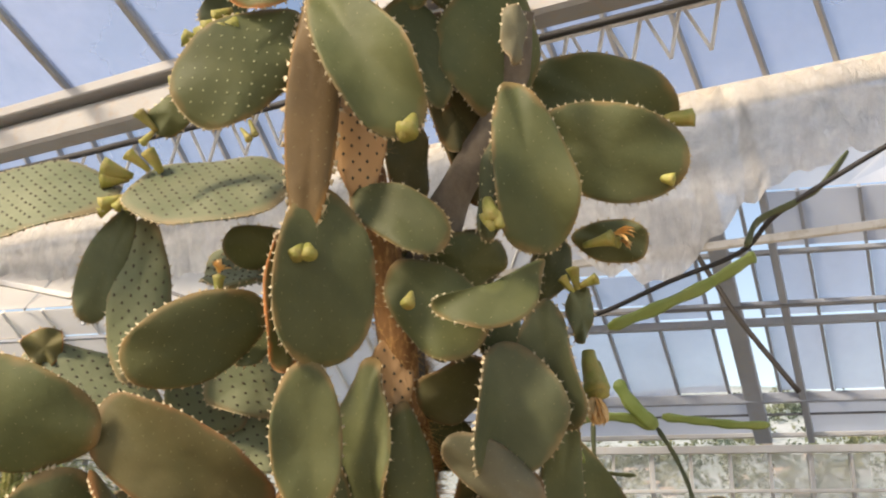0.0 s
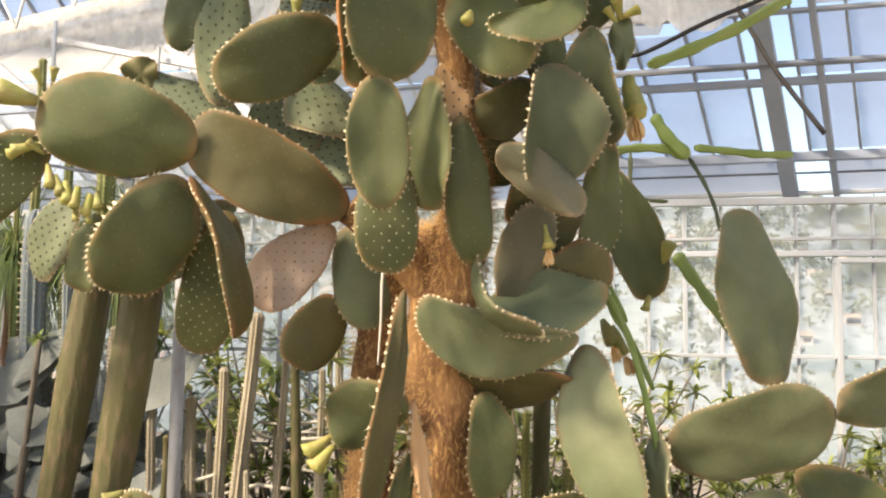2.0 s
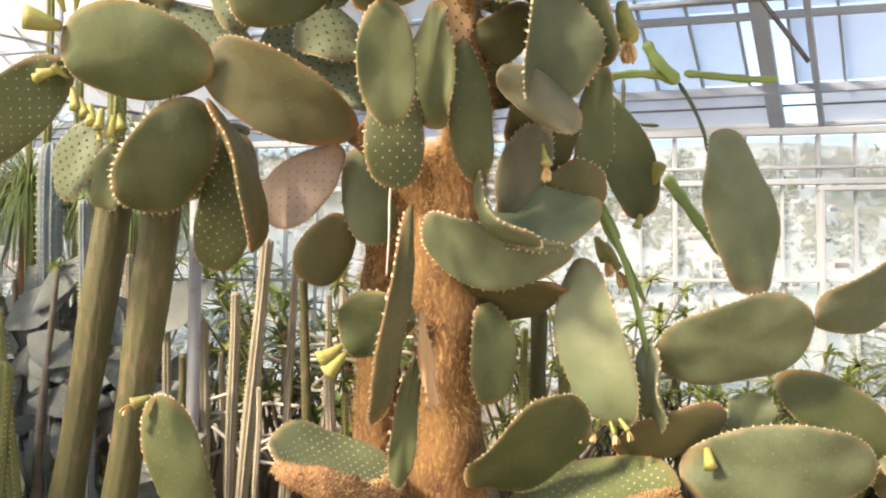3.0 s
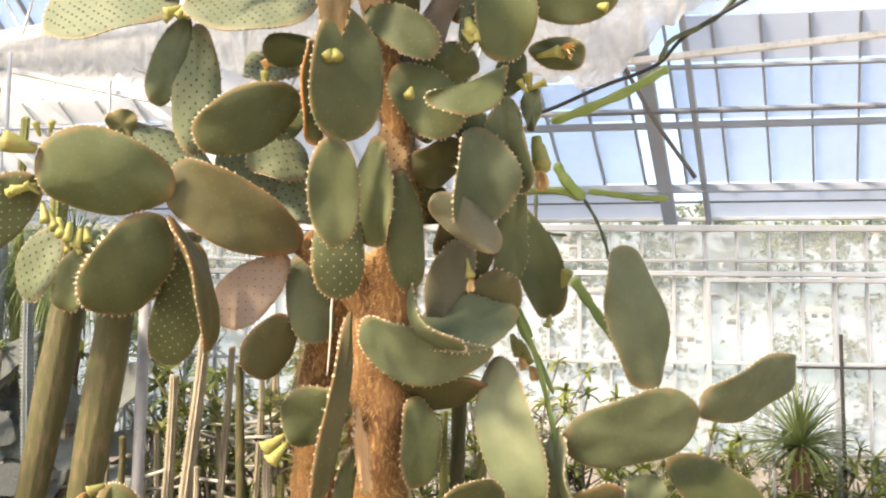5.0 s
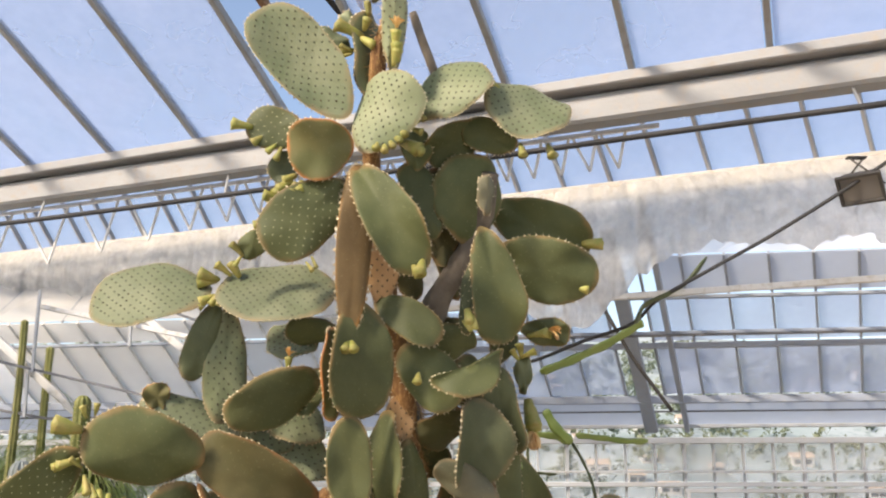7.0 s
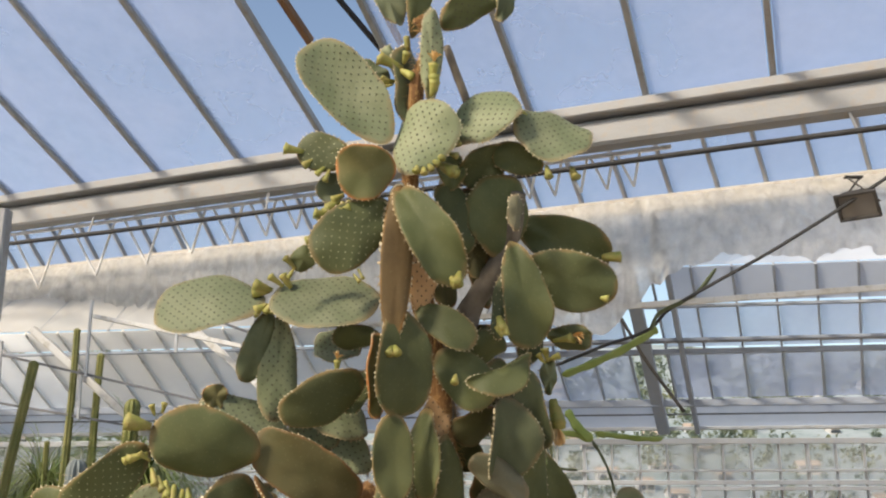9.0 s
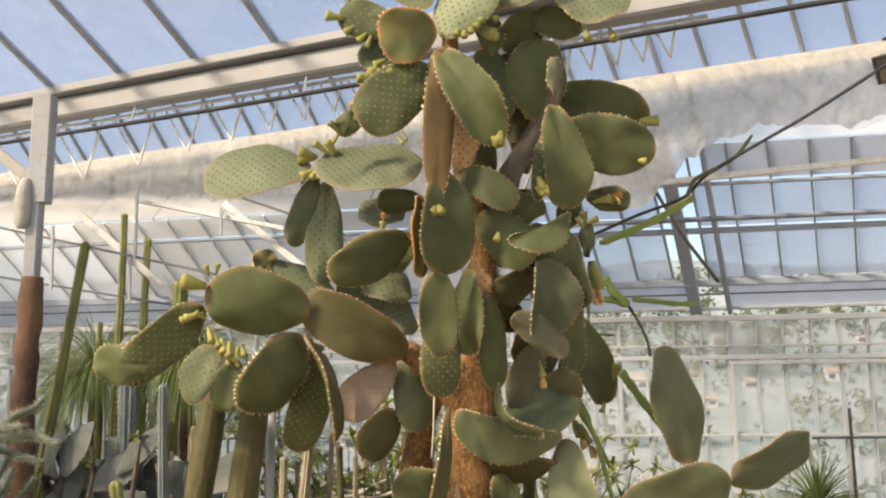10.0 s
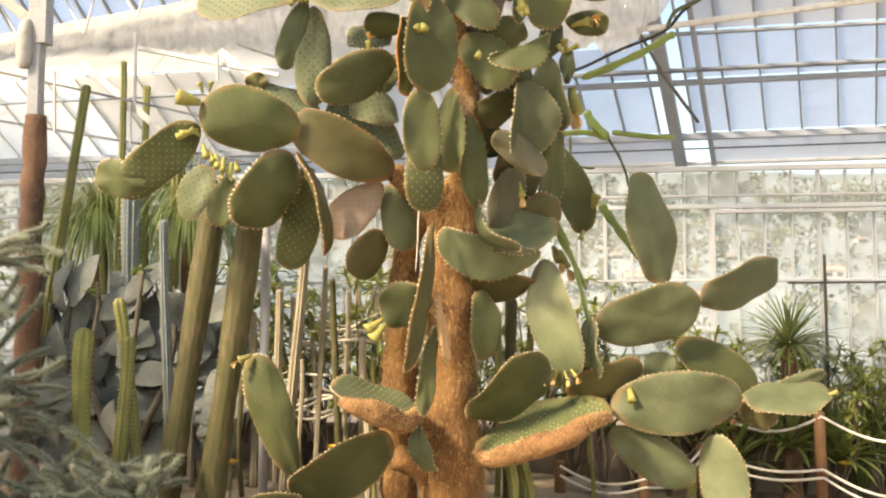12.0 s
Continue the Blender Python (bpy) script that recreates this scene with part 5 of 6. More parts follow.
vine(VINE_L, 0.012, VINE, "yellowish green climbing cactus stem behind the pads")
vine(VINE_M, 0.012, VINE, "yellowish green climbing cactus stem behind the pads")


# ---- columns ----
def column_cactus(top, low, r, ribs, material, label):
    """A ribbed column from the ground to a rounded tip, with spine cushions along the ribs."""
    top, low = Vector(top), Vector(low)
    d = low - top
    g = ground_z(low.x, low.y) - 0.05
    foot = top + d * max(1.0, (g - top.z) / d.z)
    ob = thing("column_cactus", label, "cactus", foot, "column cacti in the bed")
    rnd = random.Random(int(1000 * r + 77 * top.x))
    H = (top - foot)
    rows = []
    n = max(10, int(H.length / 0.12))
    side = Vector((rnd.uniform(-1, 1), rnd.uniform(-1, 1), 0)) * 0.02
    for i in range(n + 1):
        t = i / n
        p = H * t + side * math.sin(t * 5)
        rows.append((*p, r * (0.92 + 0.08 * math.sin(t * 9 + r * 90))))
    for k in (0.25, 0.5, 0.72, 0.88, 0.97):
        p = H + H.normalized() * r * 1.1 * k
        rows.append((*(p + side * math.sin(5)), r * math.sqrt(1 - k * k)))
    bm = bmesh.new()
    add_tube(bm, rows, ribs * 4, 0.05, ribs, 0.03 if material == CEREUS_OLD else 0.38)
    part("stem", bm, material, ob)
    bm = bmesh.new()
    dd, s, u = frame_of(H)
    ref = Vector((0.3, -1, 0.1))
    s = dd.cross(ref).normalized()
    u = s.cross(dd)
    step = max(0.02, r * 0.55)
    for k in range(ribs):
        a = 2 * math.pi * k / ribs
        out = s * math.cos(a) + u * math.sin(a)
        if out.y > 0.5:
            continue
        q = 0.3 * H.length
        while q < H.length:
            c = dd * q + out * r * 0.97 + side * math.sin(q / H.length * 5)
            for _ in range(3):
                add_spike(bm, c, out + Vector((rnd.uniform(-.8, .8), rnd.uniform(-.8, .8), rnd.uniform(-.8, .8))), rnd.uniform(0.2, 0.4) * r * (0.5 if material == CEREUS_OLD else 1), 0.0013)
            q += step * (2 if material == CEREUS_OLD else 1)
    if bm.verts:
        tagged(part("spine_fringe", bm, AREOLE_DARK if material == CEREUS_OLD else SPINE, ob), kind="stuff")
    else:
        bm.free()
    return ob


column_cactus((-1.416, 5.300, 2.208), (-1.653, 5.300, 0.637), 0.075, 12, CEREUS_OLD, "tall leaning olive column cactus, old and scarred")
column_cactus((-1.175, 5.200, 2.187), (-1.382, 5.200, 0.656), 0.078, 12, CEREUS_OLD, "tall olive column cactus beside its leaning twin")
column_cactus((-2.529, 6.200, 3.164), (-2.796, 6.200, 1.280), 0.035, 6, CEREUS, "tall slender green column cactus with pale ribs")
column_cactus((-2.425, 6.550, 3.437), (-2.401, 6.550, 1.357), 0.026, 6, CEREUS, "very slim dark green column cactus")
column_cactus((-2.255, 6.650, 3.278), (-2.283, 6.650, 1.353), 0.028, 6, CEREUS, "very slim dark green column cactus")
column_cactus((-1.998, 6.500, 2.937), (-2.026, 6.500, 1.435), 0.051, 8, CEREUS, "green column cactus with a rounded tip")
column_cactus((-2.223, 6.300, 2.533), (-2.232, 6.300, 1.367), 0.065, 10, CEREUS_BLUE, "stout grey-blue column cactus")
column_cactus((-1.939, 6.100, 2.252), (-1.923, 6.100, 1.518), 0.033, 8, CEREUS_BLUE, "slim blue column cactus with white ribs")
column_cactus((-2.084, 5.250, 1.533), (-2.147, 5.250, 0.674), 0.056, 7, CEREUS, "short green column cactus with deep yellowish ribs")
column_cactus((-1.962, 5.350, 1.720), (-1.909, 5.350, 1.404), 0.038, 6, CEREUS, "low dark green column cactus")
column_cactus((-1.887, 5.300, 1.499), (-1.904, 5.300, 0.667), 0.043, 7, CEREUS, "low green column cactus in the bed")
column_cactus((-1.034, 6.100, 2.058), (-1.137, 6.100, 0.806), 0.035, 8, CEREUS_GREY, "thin greyish column cactus")
column_cactus((-0.918, 6.200, 1.970), (-0.967, 6.200, 0.794), 0.020, 6, CEREUS_GREY, "thin brownish column cactus")
column_cactus((-0.862, 6.150, 1.879), (-0.822, 6.150, 0.800), 0.024, 6, CEREUS_OLD, "thin brownish column cactus")
column_cactus((-1.220, 6.200, 1.809), (-1.222, 6.200, 0.793), 0.028, 8, CEREUS_GREY, "thin greyish column cactus")
column_cactus((-1.172, 6.400, 1.777), (-1.150, 6.400, 0.766), 0.019, 6, CEREUS_GREY, "thin greyish column cactus")
column_cactus((-1.034, 6.500, 1.663), (-1.030, 6.500, 0.754), 0.017, 6, CEREUS_GREY, "thin greyish column cactus")
column_cactus((-0.810, 6.400, 1.814), (-0.789, 6.400, 0.767), 0.019, 6, CEREUS_GREY, "thin greyish column cactus")
column_cactus((-0.758, 6.600, 1.937), (-0.721, 6.600, 0.740), 0.024, 6, CEREUS_GREY, "thin greyish column cactus")
column_cactus((-0.591, 5.600, 1.511), (-0.581, 5.600, 0.874), 0.023, 8, CEREUS_GREY, "short pale woolly column cactus")
column_cactus((-0.550, 5.650, 1.391), (-0.541, 5.650, 0.868), 0.017, 8, CEREUS, "short green column cactus")
column_cactus((-1.403, 6.300, 1.663), (-1.398, 6.300, 0.779), 0.030, 6, CEREUS_GREY, "thin greyish column cactus")
column_cactus((-0.639, 6.700, 1.823), (-0.623, 6.700, 0.727), 0.024, 6, CEREUS_GREY, "thin greyish column cactus")
column_cactus((-1.046, 6.000, 1.378), (-1.027, 6.000, 0.820), 0.014, 6, CEREUS_GREY, "thin greyish column cactus")
column_cactus((-1.347, 6.400, 1.513), (-1.315, 6.400, 0.766), 0.017, 6, CEREUS_GREY, "thin greyish column cactus")
column_cactus((0.271, 5.800, 1.724), (0.247, 5.800, 0.650), 0.041, 6, CEREUS_OLD, "reddish brown column stem behind the trunk")
column_cactus((0.380, 5.900, 1.657), (0.336, 5.900, 0.633), 0.028, 6, CEREUS, "green column stem behind the trunk")
column_cactus((0.210, 6.000, 1.658), (0.185, 6.000, 0.616), 0.021, 6, CEREUS, "green column stem behind the trunk")
column_cactus((-2.585, 6.700, 2.715), (-2.569, 6.700, 1.350), 0.020, 6, CEREUS, "very slim dark green column cactus")
column_cactus((-1.805, 6.300, 2.001), (-1.807, 6.300, 0.778), 0.026, 8, CEREUS_GREY, "thin greyish column cactus")
column_cactus((-1.565, 6.200, 1.663), (-1.536, 6.200, 0.792), 0.022, 6, CEREUS_GREY, "thin greyish column cactus")
column_cactus((-1.422, 6.000, 1.519), (-1.400, 6.000, 0.819), 0.018, 6, CEREUS_OLD, "thin brownish column cactus")
column_cactus((-0.524, 6.300, 1.661), (-0.502, 6.300, 0.781), 0.026, 6, CEREUS_GREY, "thin greyish column cactus")
column_cactus((0.765, 6.000, 0.926), (0.761, 6.000, 0.618), 0.016, 6, CEREUS, "low slim green cactus beside the path")
column_cactus((0.257, 5.600, 0.940), (0.248, 5.600, 0.556), 0.033, 6, CEREUS, "low green column cactus near the path")
column_cactus((0.341, 5.650, 0.869), (0.351, 5.650, 0.547), 0.030, 6, CEREUS, "low green column cactus near the path")
column_cactus((1.334, 5.800, 0.752), (1.319, 5.800, 0.521), 0.030, 7, CEREUS, "low green cactus with a yellow flower")


# ---- other plants ----
def rosette(name, at, leaves, length, width, label, category, material, trunk=0.0, up=0.3, droop=0.8, seed=1, heads=((0, 0, 0),)):
    ob = thing(name, label, category, at)
    rnd = random.Random(seed)
    if trunk:
        bm = bmesh.new()
        add_tube(bm, smooth_path([(0, 0, 0, 0.07), (0.01, 0, trunk * 0.5, 0.055), (0, 0, trunk, 0.05)], 6), 12, 0.4)
        part("stem", bm, BARK, ob)
    bm = bmesh.new()
    for hx, hy, hz in heads:
        for i in range(leaves):
            a = i * 2.4 + rnd.uniform(-.2, .2)
            e = up + (1.35 - up) * rnd.random()
            d = Vector((math.cos(a) * math.cos(e), math.sin(a) * math.cos(e), math.sin(e)))
            add_blade(bm, Vector((hx, hy, hz + trunk)), d, length * rnd.uniform(0.75, 1.1), width, droop * rnd.uniform(0.5, 1.4))
    tagged(part("foliage", bm, material, ob), kind="stuff")
    return ob


yx, yy, yz = YUCCA_AT
yg = ground_z(yx, yy)
rosette("yucca", (yx, yy, yg), 150, 0.42, 0.022, "green yucca with a bushy head of stiff narrow leaves", "yucca", YUCCA_LEAF, yz - yg, -0.3, 0.9, 3)
ax, ay, az = ALOE_AT
rosette("aloe", (ax, ay, ground_z(ax, ay)), 60, 0.5, 0.045, "dark green aloe with long arching leaves by the rope fence", "aloe", LEAF, 0.1, 0.1, 0.9, 4, ((0, 0, 0.25), (-0.35, 0.1, 0.1), (0.35, 0.05, 0.15)))
for i, (dx, dy) in enumerate(((0.85, 0.1), (0.55, 0.2), (1.2, -0.1))):
    rosette("strap_leaf_plant", (ax + dx, ay + dy, ground_z(ax + dx, ay + dy)), 45, 0.85, 0.02, "tall thin strap-leaved plant with upright brownish leaves", "succulent", HAIR_LEAF, 0.0, 0.9, 0.25, 10 + i)
for i, (x, y, z) in enumerate((HAIR_TREE, HAIR_TREE_B)):
    g = ground_z(x, y)
    rosette("ponytail_palm", (x, y, g), 680, 0.75, 0.009, "ponytail palm with drooping yellowish hair-like leaves", "palm", HAIR_LEAF, z - g, -0.2, 3.2, 20 + i)


def leafy(name, at, size, count, leaf, label, seed, material=LEAF):
    """An open bush: forking stems with single leaves."""
    ob = thing(name, label, "bush", at)
    rnd = random.Random(seed)
    bl = bmesh.new()
    for _ in range(count):
        a, lean = rnd.uniform(0, 6.3), rnd.uniform(0.1, 0.7)
        p = Vector((0, 0, 0))
        d = Vector((math.cos(a) * lean, math.sin(a) * lean, 1)).normalized()
        rows = [(*p, 0.012)]
        for k in range(6):
            p = p + d * size / 6
            d = (d + Vector((rnd.uniform(-.3, .3), rnd.uniform(-.3, .3), rnd.uniform(-.1, .15)))).normalized()
            rows.append((*p, 0.012 - 0.0016 * k))
            if k > 1:
                for _ in range(12):
                    add_blade(bl, p, Vector((rnd.uniform(-1, 1), rnd.uniform(-1, 1), rnd.uniform(-.4, .9))), leaf * rnd.uniform(.7, 1.3), leaf * 0.34, 0.7, n=4)
        bm = bmesh.new()
        add_tube(bm, rows, 6)
        part("stem", bm, GREY_STEM, ob)
    tagged(part("foliage", bl, material, ob), kind="stuff")
    return ob


lx, ly, _ = LEAFY_AT
leafy("leafy_bush", (lx, ly, ground_z(lx, ly)), 1.5, 9, 0.13, "dark green leafy bush at the back of the bed", 5)
leafy("leafy_bush", (lx + 0.75, ly - 0.1, ground_z(lx, ly)), 1.5, 7, 0.16, "light green thin-leaved bush at the back of the bed", 6)
for i, (x, y) in enumerate(((1.2, 6.9), (1.75, 6.95), (2.9, 6.8), (0.75, 6.95), (3.3, 6.7), (-2.3, 7.4), (-3.1, 7.3), (-1.2, 7.2), (-0.5, 7.1), (-1.7, 7.3), (0.1, 7.1), (0.4, 7.0), (2.3, 6.95))):
    leafy("leafy_bush", (x, y, ground_z(x, y)), (0.95 if i < 5 else 1.9 if i < 7 else 1.1), 12, 0.085, "low green bush along the glass wall", 30 + i)

for i, (x, y, size) in enumerate(((-0.95, 6.75, 1.7), (-0.5, 6.7, 1.45), (0.35, 6.7, 1.5), (1.75, 6.75, 1.15), (2.35, 6.85, 1.0), (0.95, 6.8, 1.3), (1.95, 6.7, 1.0), (2.5, 6.7, 0.95), (2.8, 6.6, 1.0), (3.1, 6.75, 1.1), (1.4, 6.8, 0.95))):
    leafy("leafy_bush", (x, y, ground_z(x, y)), size, 9, 0.1, "sunlit yellow-green bush behind the bed", 60 + i, BRIGHT_LEAF)


def spiny_shrub(at, reach, arms, label, seed, up, lean=(0, 0, 0), rise=0.0):
    """Jointed grey-green stems, thickly set with pale spines."""
    ob = thing("spiny_shrub", label, "cactus", at)
    rnd = random.Random(seed)
    for _ in range(arms):
        a = rnd.uniform(0, 6.3)
        d = (Vector((math.cos(a), math.sin(a), rnd.uniform(*up))) + Vector(lean)).normalized()
        p = Vector((rnd.uniform(-.1, .1), rnd.uniform(-.1, .1), rnd.uniform(0, 1) * rise))
        rows = [(*p, 0.019)]
        for k in range(7):
            p = p + d * reach / 7
            d = (d + Vector((rnd.uniform(-.2, .2), rnd.uniform(-.2, .2), rnd.uniform(-.34, .3)))).normalized()
            rows.append((*p, 0.0175 - 0.0012 * k))
        bm = bmesh.new()
        pts = smooth_path(rows, 4)
        add_tube(bm, pts, 9, 0.4)
        stem = part("stem", bm, SILVER, ob)
        bm = bmesh.new()
        for i in range(len(pts) - 1):
            for _ in range(34):
                o = Vector((rnd.uniform(-1, 1), rnd.uniform(-1, 1), rnd.uniform(-1, 1))).normalized()
                add_spike(bm, Vector(pts[i][:3]).lerp(Vector(pts[i + 1][:3]), rnd.random()) + o * pts[i][3] * 0.9, o, rnd.uniform(0.02, 0.04), 0.0015)
        tagged(part("spine_fringe", bm, SILVER_SPINE, stem), kind="stuff")
    return ob


sx, sy, _ = SILVER_SHRUB
shrub = spiny_shrub((sx - 0.2, sy, ground_z(sx, sy)), 0.5, 40, "tall grey-green spiny shrub with silvery spines", 3, (-0.1, 0.6), (0.6, -0.2, 0), 1.45)
bm = bmesh.new()
add_tube(bm, smooth_path([(0, 0, 0, 0.05), (0.02, 0, 0.6, 0.045), (0, 0.02, 1.3, 0.035)], 5), 10, 0.4)
part("main_stem", bm, SILVER, shrub)
lx2, ly2, _ = SHRUB_LOW
for i, (dx, dy) in enumerate(((-0.15, 0.0), (-0.5, -0.05), (0.12, -0.15), (-0.85, -0.15))):
    spiny_shrub((lx2 + dx, ly2 + dy, ground_z(lx2 + dx, ly2 + dy)), 0.42, 20, "low silvery spiny shrub spreading over the bed", 8 + 3 * i, (0.0, 0.5), (0.3, -0.2, 0), 0.34)

# broad grey leaves of an old agave-like plant behind
gx, gy, _ = GREY_MASS
grey = thing("grey_succulent", "large grey-leaved succulent with broad dusty leaves", "succulent", (gx, gy, ground_z(gx, gy)))
rnd = random.Random(12)


def broad_leaf(at, d, length, width, roll):
    """A thick felted leaf, broad near its base and pointed, with a raised wavy edge."""
    d, s, u = frame_of(d)
    u = Vector((roll, -1, 0.25 + 0.5 * roll))
    u = (u - d * u.dot(d)).normalized()
    s = d.cross(u)
    prof = ((0, .2), (.1, .42), (.25, .78), (.42, 1.0), (.62, .9), (.8, .6), (.93, .28), (1, .05))
    verts, faces = [], []
    for side in (1, -1):
        for t, w in prof:
            for k in (-1, -.55, 0, .55, 1):
                wav = 0.03 * math.sin(t * 9 + k * 3 + at[0] * 50)
                p = Vector(at) + d * length * t + s * width / 2 * w * k + u * (width * (0.12 * k * k * w + wav * abs(k)) - 0.2 * length * t * t + side * 0.016 * math.sqrt(1.02 - k * k))
                verts.append(p)
    n = len(prof) * 5
    for h in (0, n):
        for i in range(len(prof) - 1):
            for k in range(4):
                f = (h + i * 5 + k, h + i * 5 + k + 1, h + i * 5 + k + 6, h + i * 5 + k + 5)
                faces.append(f if h else f[::-1])
    return mesh_of("leaf", verts, faces, GREY_LEAF)


for i in range(120):
    a = rnd.uniform(0, 6.3)
    e = rnd.uniform(-0.5, 0.9)
    at = Vector((rnd.uniform(-0.6, 0.58), rnd.uniform(-0.15, 0.25), rnd.uniform(0.1, 1.2)))
    d = (math.cos(a), math.sin(a) * 0.3, e + 0.35)
    piece("leaf", broad_leaf(at, d, rnd.uniform(0.24, 0.44), rnd.uniform(0.14, 0.25), rnd.uniform(-0.9, 0.9)), grey)
for i in range(10):
    a = i * 0.7
    bm = bmesh.new()
    add_tube(bm, smooth_path([(0, 0, 0, 0.03), (0.2 * math.cos(a), 0.12 * math.sin(a), 0.4, 0.026), (0.4 * math.cos(a), 0.15 * math.sin(a), 0.75, 0.02), (0.42 * math.cos(a + .2), 0.2 * math.sin(a), 1.3 + 0.12 * math.sin(i * 3), 0.012)], 5), 8, 0.3)
    part("stem", bm, GREY_STEM, grey, "pale dry stem")

# pale metal pole
px_, py_, pz_ = METAL_POLE
pg = ground_z(px_, py_)
pole = thing("metal_pole", "pale galvanised pole standing in the bed", "pole", (px_, py_, pg))
bm = bmesh.new()
add_tube(bm, [(0, 0, 0, 0.026), (0, 0, pz_ - pg + 0.1, 0.026)], 14)
part("pole", bm, STEEL, pole)

# dry pale branches and hoses lying among the columns
rnd = random.Random(21)
for i in range(34):
    x, y = rnd.uniform(-1.45, -0.25), rnd.uniform(6.2, 6.9)
    z = ground_z(x, y) + rnd.uniform(0.45, 1.05)
    bm = bmesh.new()
    pts, p = [], Vector((0, 0, 0))
    d = Vector((rnd.choice((-1, 1)), rnd.uniform(-.3, .3), rnd.uniform(-.4, .3))).normalized()
    for k in range(6):
        pts.append((*p, 0.009))
        p = p + d * 0.11
        d = (d + Vector((0, rnd.uniform(-.3, .3), rnd.uniform(-.4, .4)))).normalized()
    add_tube(bm, smooth_path(pts, 4), 6)
    ob = part("dry_branch", bm, DRY)
    ob.location = (x, y, z)
    tagged(ob, "pale dry branch tangled among the column cacti", "branch", "dry branches")

# rope fence
heads = []
for x, y, z in ROPE_POSTS:
    g = ground_z(x, y)
    ob = thing("fence_post", "round brown wooden fence post with white ropes", "post", (x, y, g), "rope fence posts")
    bm = bmesh.new()
    add_tube(bm, [(0, 0, 0, 0.036), (0, 0, z - g - 0.015, 0.034), (0, 0, z - g, 0.026)], 14, 0.1)
    part("post", bm, POST_WOOD, ob)
    heads.append((Vector((x, y, z)), g))
for a, b, da, db in ((3, 2, .03, .03), (2, 1, .03, .03), (3, 2, .09, .08), (2, 1, .08, .09), (1, 0, .03, .36), (1, 0, .09, .41), (5, 0, .03, .03), (0, 4, .03, .03), (0, 4, .36, .36), (0, 4, .41, .43)):
    p, q = heads[a][0] - Vector((0, 0.04, da)), heads[b][0] - Vector((0, 0.04, db))
    rows = [(*(p.lerp(q, t / 10) - Vector((0, 0, 0.07 * math.sin(math.pi * t / 10)))), 0.009) for t in range(11)]
    bm = bmesh.new()
    add_tube(bm, smooth_path(rows, 2), 8)
    tagged(part("rope", bm, ROPE), "white rope slung slack between wooden posts", "rope", "fence ropes")

# stones of the bed
rnd = random.Random(4)
for i in range(50):
    x, y = rnd.uniform(-2.6, 1.2), rnd.uniform(4.4, 6.8)
    r = rnd.uniform(0.04, 0.13)
    bm = bmesh.new()
    bmesh.ops.create_icosphere(bm, subdivisions=2, radius=r)
    for v in bm.verts:
        v.co *= 1 + 0.5 * noise.noise(v.co * 9 + Vector((i, 0, 0)))
        v.co.z *= 0.6
    ob = part("stone", bm, STONE)
    ob.location = (x, y, ground_z(x, y) + r * 0.2)
    tagged(ob, "rough brown stone lying in the sandy bed", "stone", "stones in the bed")

# small yellow flowers in the bed
for i, (x, y) in enumerate(((-1.35, 5.5), (-1.05, 5.7), (-0.85, 6.1), (-0.55, 6.2), (2.45, 6.4), (1.45, 5.9), (-0.3, 6.3))):
    g = ground_z(x, y)
    ob = thing("yellow_flower", "small yellow flower on a thin stem", "flower", (x, y, g), "yellow flowers")
    bm = bmesh.new()
    add_tube(bm, [(0, 0, 0, 0.004), (0.01, 0, 0.28, 0.004)], 6)
    part("stem", bm, LEAF, ob)
    bm = bmesh.new()
    for k in range(12):
        a = k * 0.52
        add_blade(bm, (0.01, 0, 0.28), (math.cos(a), math.sin(a) - .4, 0.5), 0.05, 0.03, 0.5, n=3)
    part("blossom", bm, FLOWER, ob)

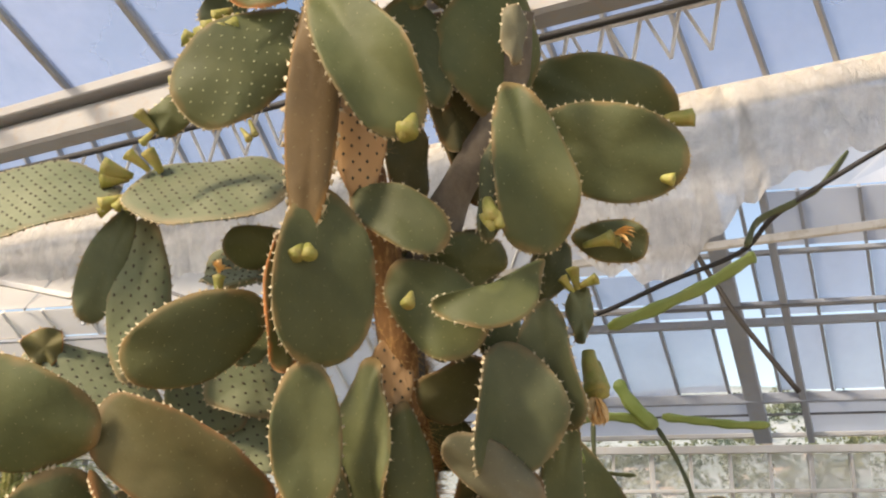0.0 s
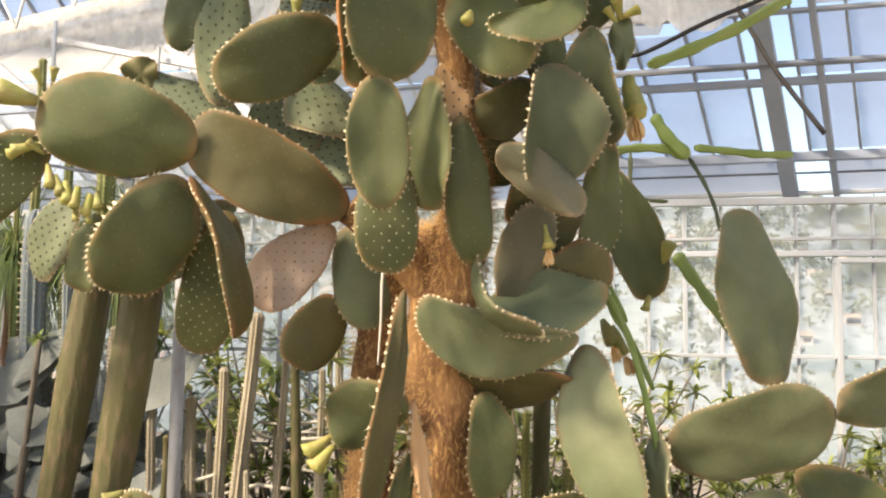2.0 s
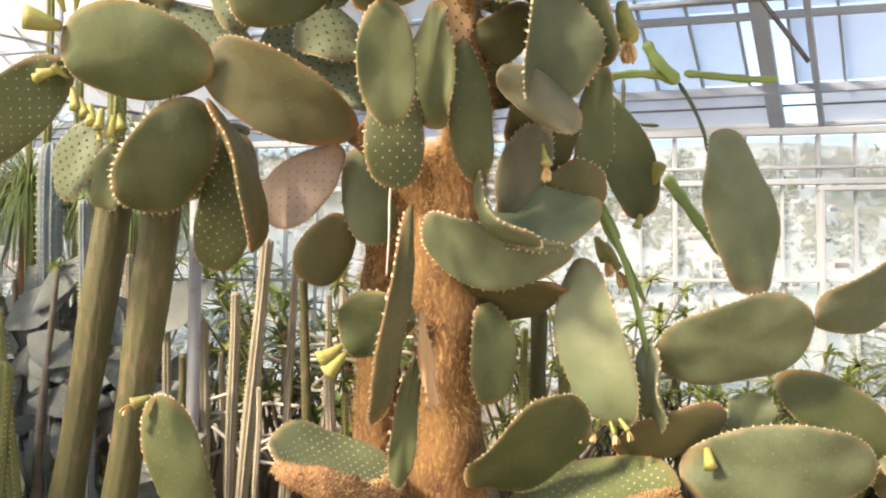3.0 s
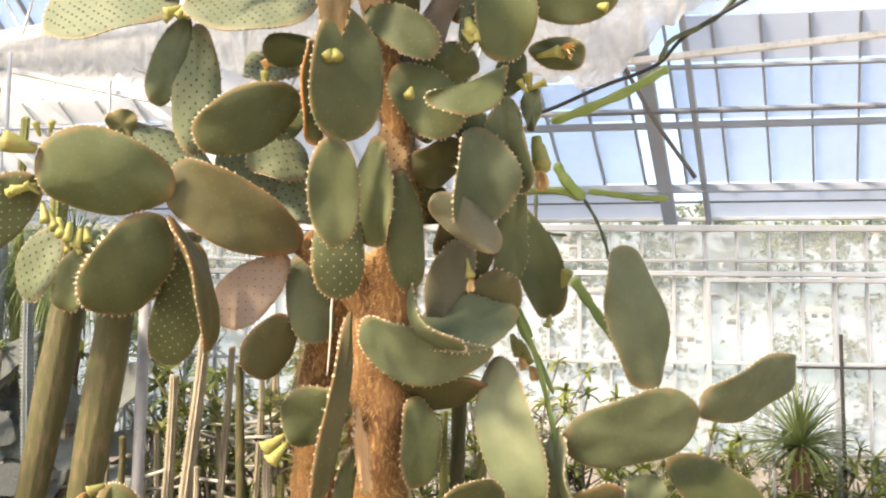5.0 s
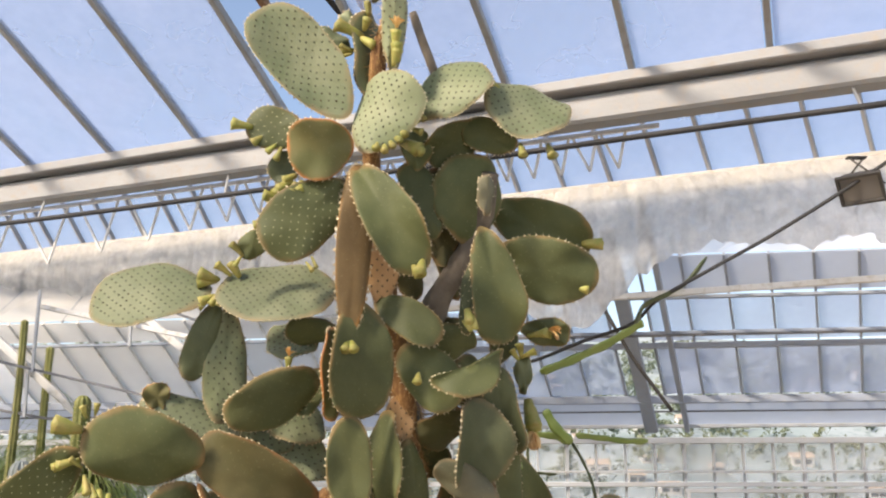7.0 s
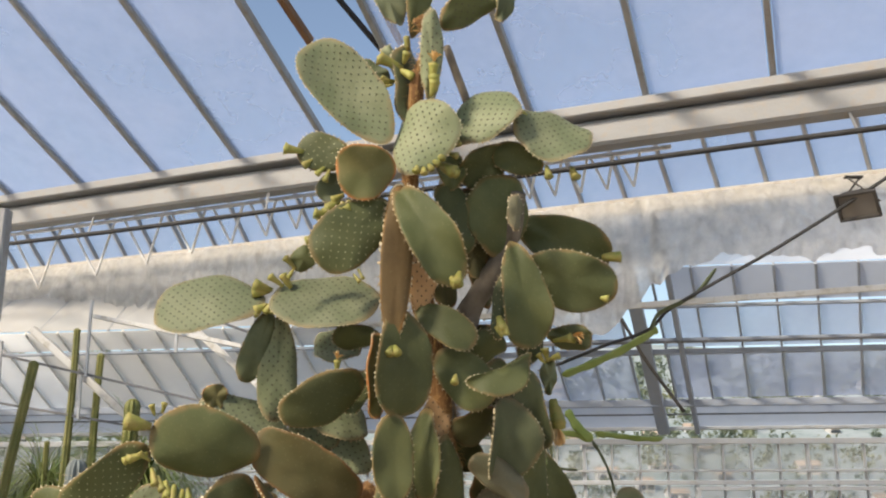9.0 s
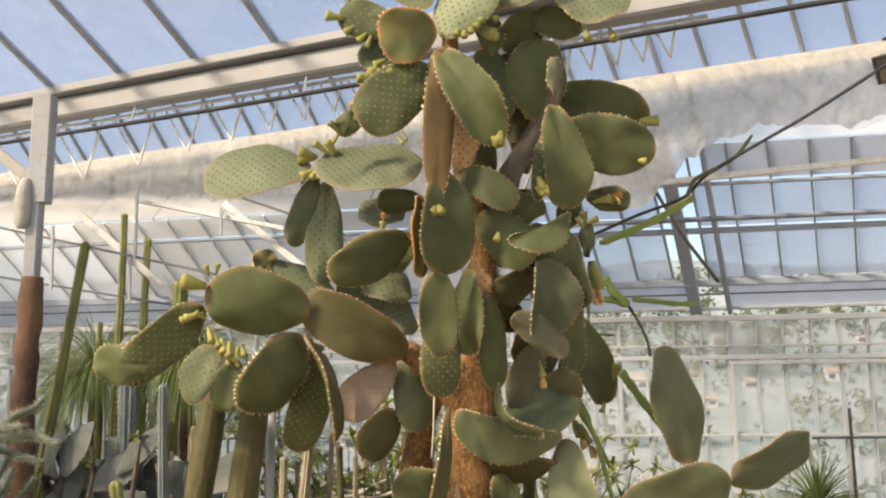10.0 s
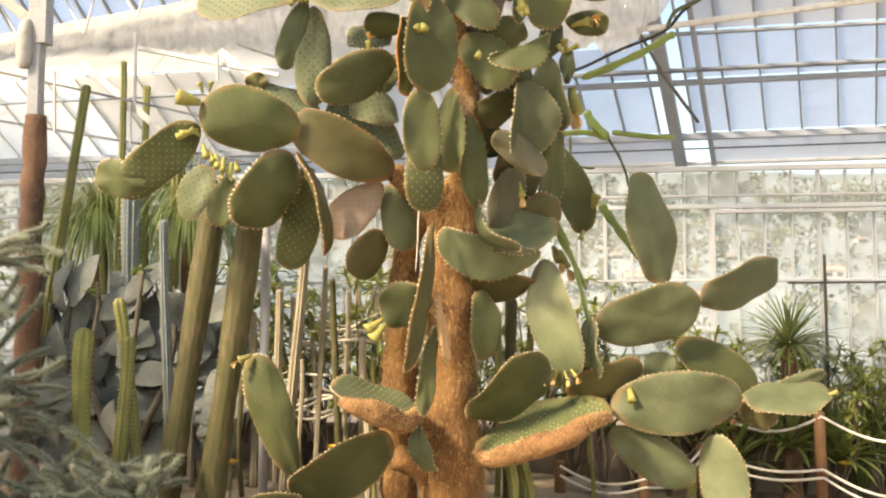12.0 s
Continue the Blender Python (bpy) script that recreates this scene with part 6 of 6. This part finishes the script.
# houses and trees on the hillside
rnd = random.Random(9)
for i in range(110):
    x, y = rnd.uniform(-15, 17), rnd.uniform(14.5, 42)
    w, d, h = rnd.uniform(0.22, 0.6), rnd.uniform(0.3, 0.5), rnd.uniform(0.14, 0.32)
    ob = thing("house", "small pale house with a tiled roof on the hillside", "house", (x, y, hill_z(x, y) - 0.1), "hillside houses")
    me = mesh_of("wall", [(-w / 2, -d / 2, 0), (w / 2, -d / 2, 0), (w / 2, d / 2, 0), (-w / 2, d / 2, 0), (-w / 2, -d / 2, h), (w / 2, -d / 2, h), (w / 2, d / 2, h), (-w / 2, d / 2, h), (-w / 2, 0, h * 1.4), (w / 2, 0, h * 1.4)], [(0, 1, 5, 4), (1, 2, 6, 9, 5), (2, 3, 7, 6), (3, 0, 4, 8, 7)], HOUSE, False)
    piece("wall", me, ob)
    me = mesh_of("roof", [(-w * .55, -d * .6, h * .95), (w * .55, -d * .6, h * .95), (w * .55, 0, h * 1.45), (-w * .55, 0, h * 1.45), (w * .55, d * .6, h * .95), (-w * .55, d * .6, h * .95), (-w * .55, 0, h * 1.36), (w * .55, 0, h * 1.36)], [(0, 1, 2, 3), (3, 2, 4, 5), (1, 0, 6, 7), (5, 4, 7, 6)], TILE, False)
    piece("roof", me, ob)
    for k in (-0.25, 0.25):
        piece("window", mesh_of("window", [(k * w - .08, -d / 2 - .01, h * .35), (k * w + .08, -d / 2 - .01, h * .35), (k * w + .08, -d / 2 - .01, h * .75), (k * w - .08, -d / 2 - .01, h * .75)], [(0, 1, 2, 3)], WINDOW_DARK, False), ob)
trees = bmesh.new()
for i in range(2500):
    x, y = rnd.uniform(-20, 22), rnd.uniform(15.5, 46)
    z = hill_z(x, y)
    r = rnd.uniform(0.06, 0.3) * (0.6 + y / 40)
    for k in range(16):
        o = Vector((rnd.gauss(0, .4), rnd.gauss(0, .4), rnd.gauss(0, .35))) * r
        c = Vector((x, y, z + r * 0.8)) + o
        for _ in range(3):
            v = [trees.verts.new(c + Vector((rnd.uniform(-1, 1), rnd.uniform(-1, 1), rnd.uniform(-1, 1))) * r * 0.3) for _ in range(3)]
            trees.faces.new(v)
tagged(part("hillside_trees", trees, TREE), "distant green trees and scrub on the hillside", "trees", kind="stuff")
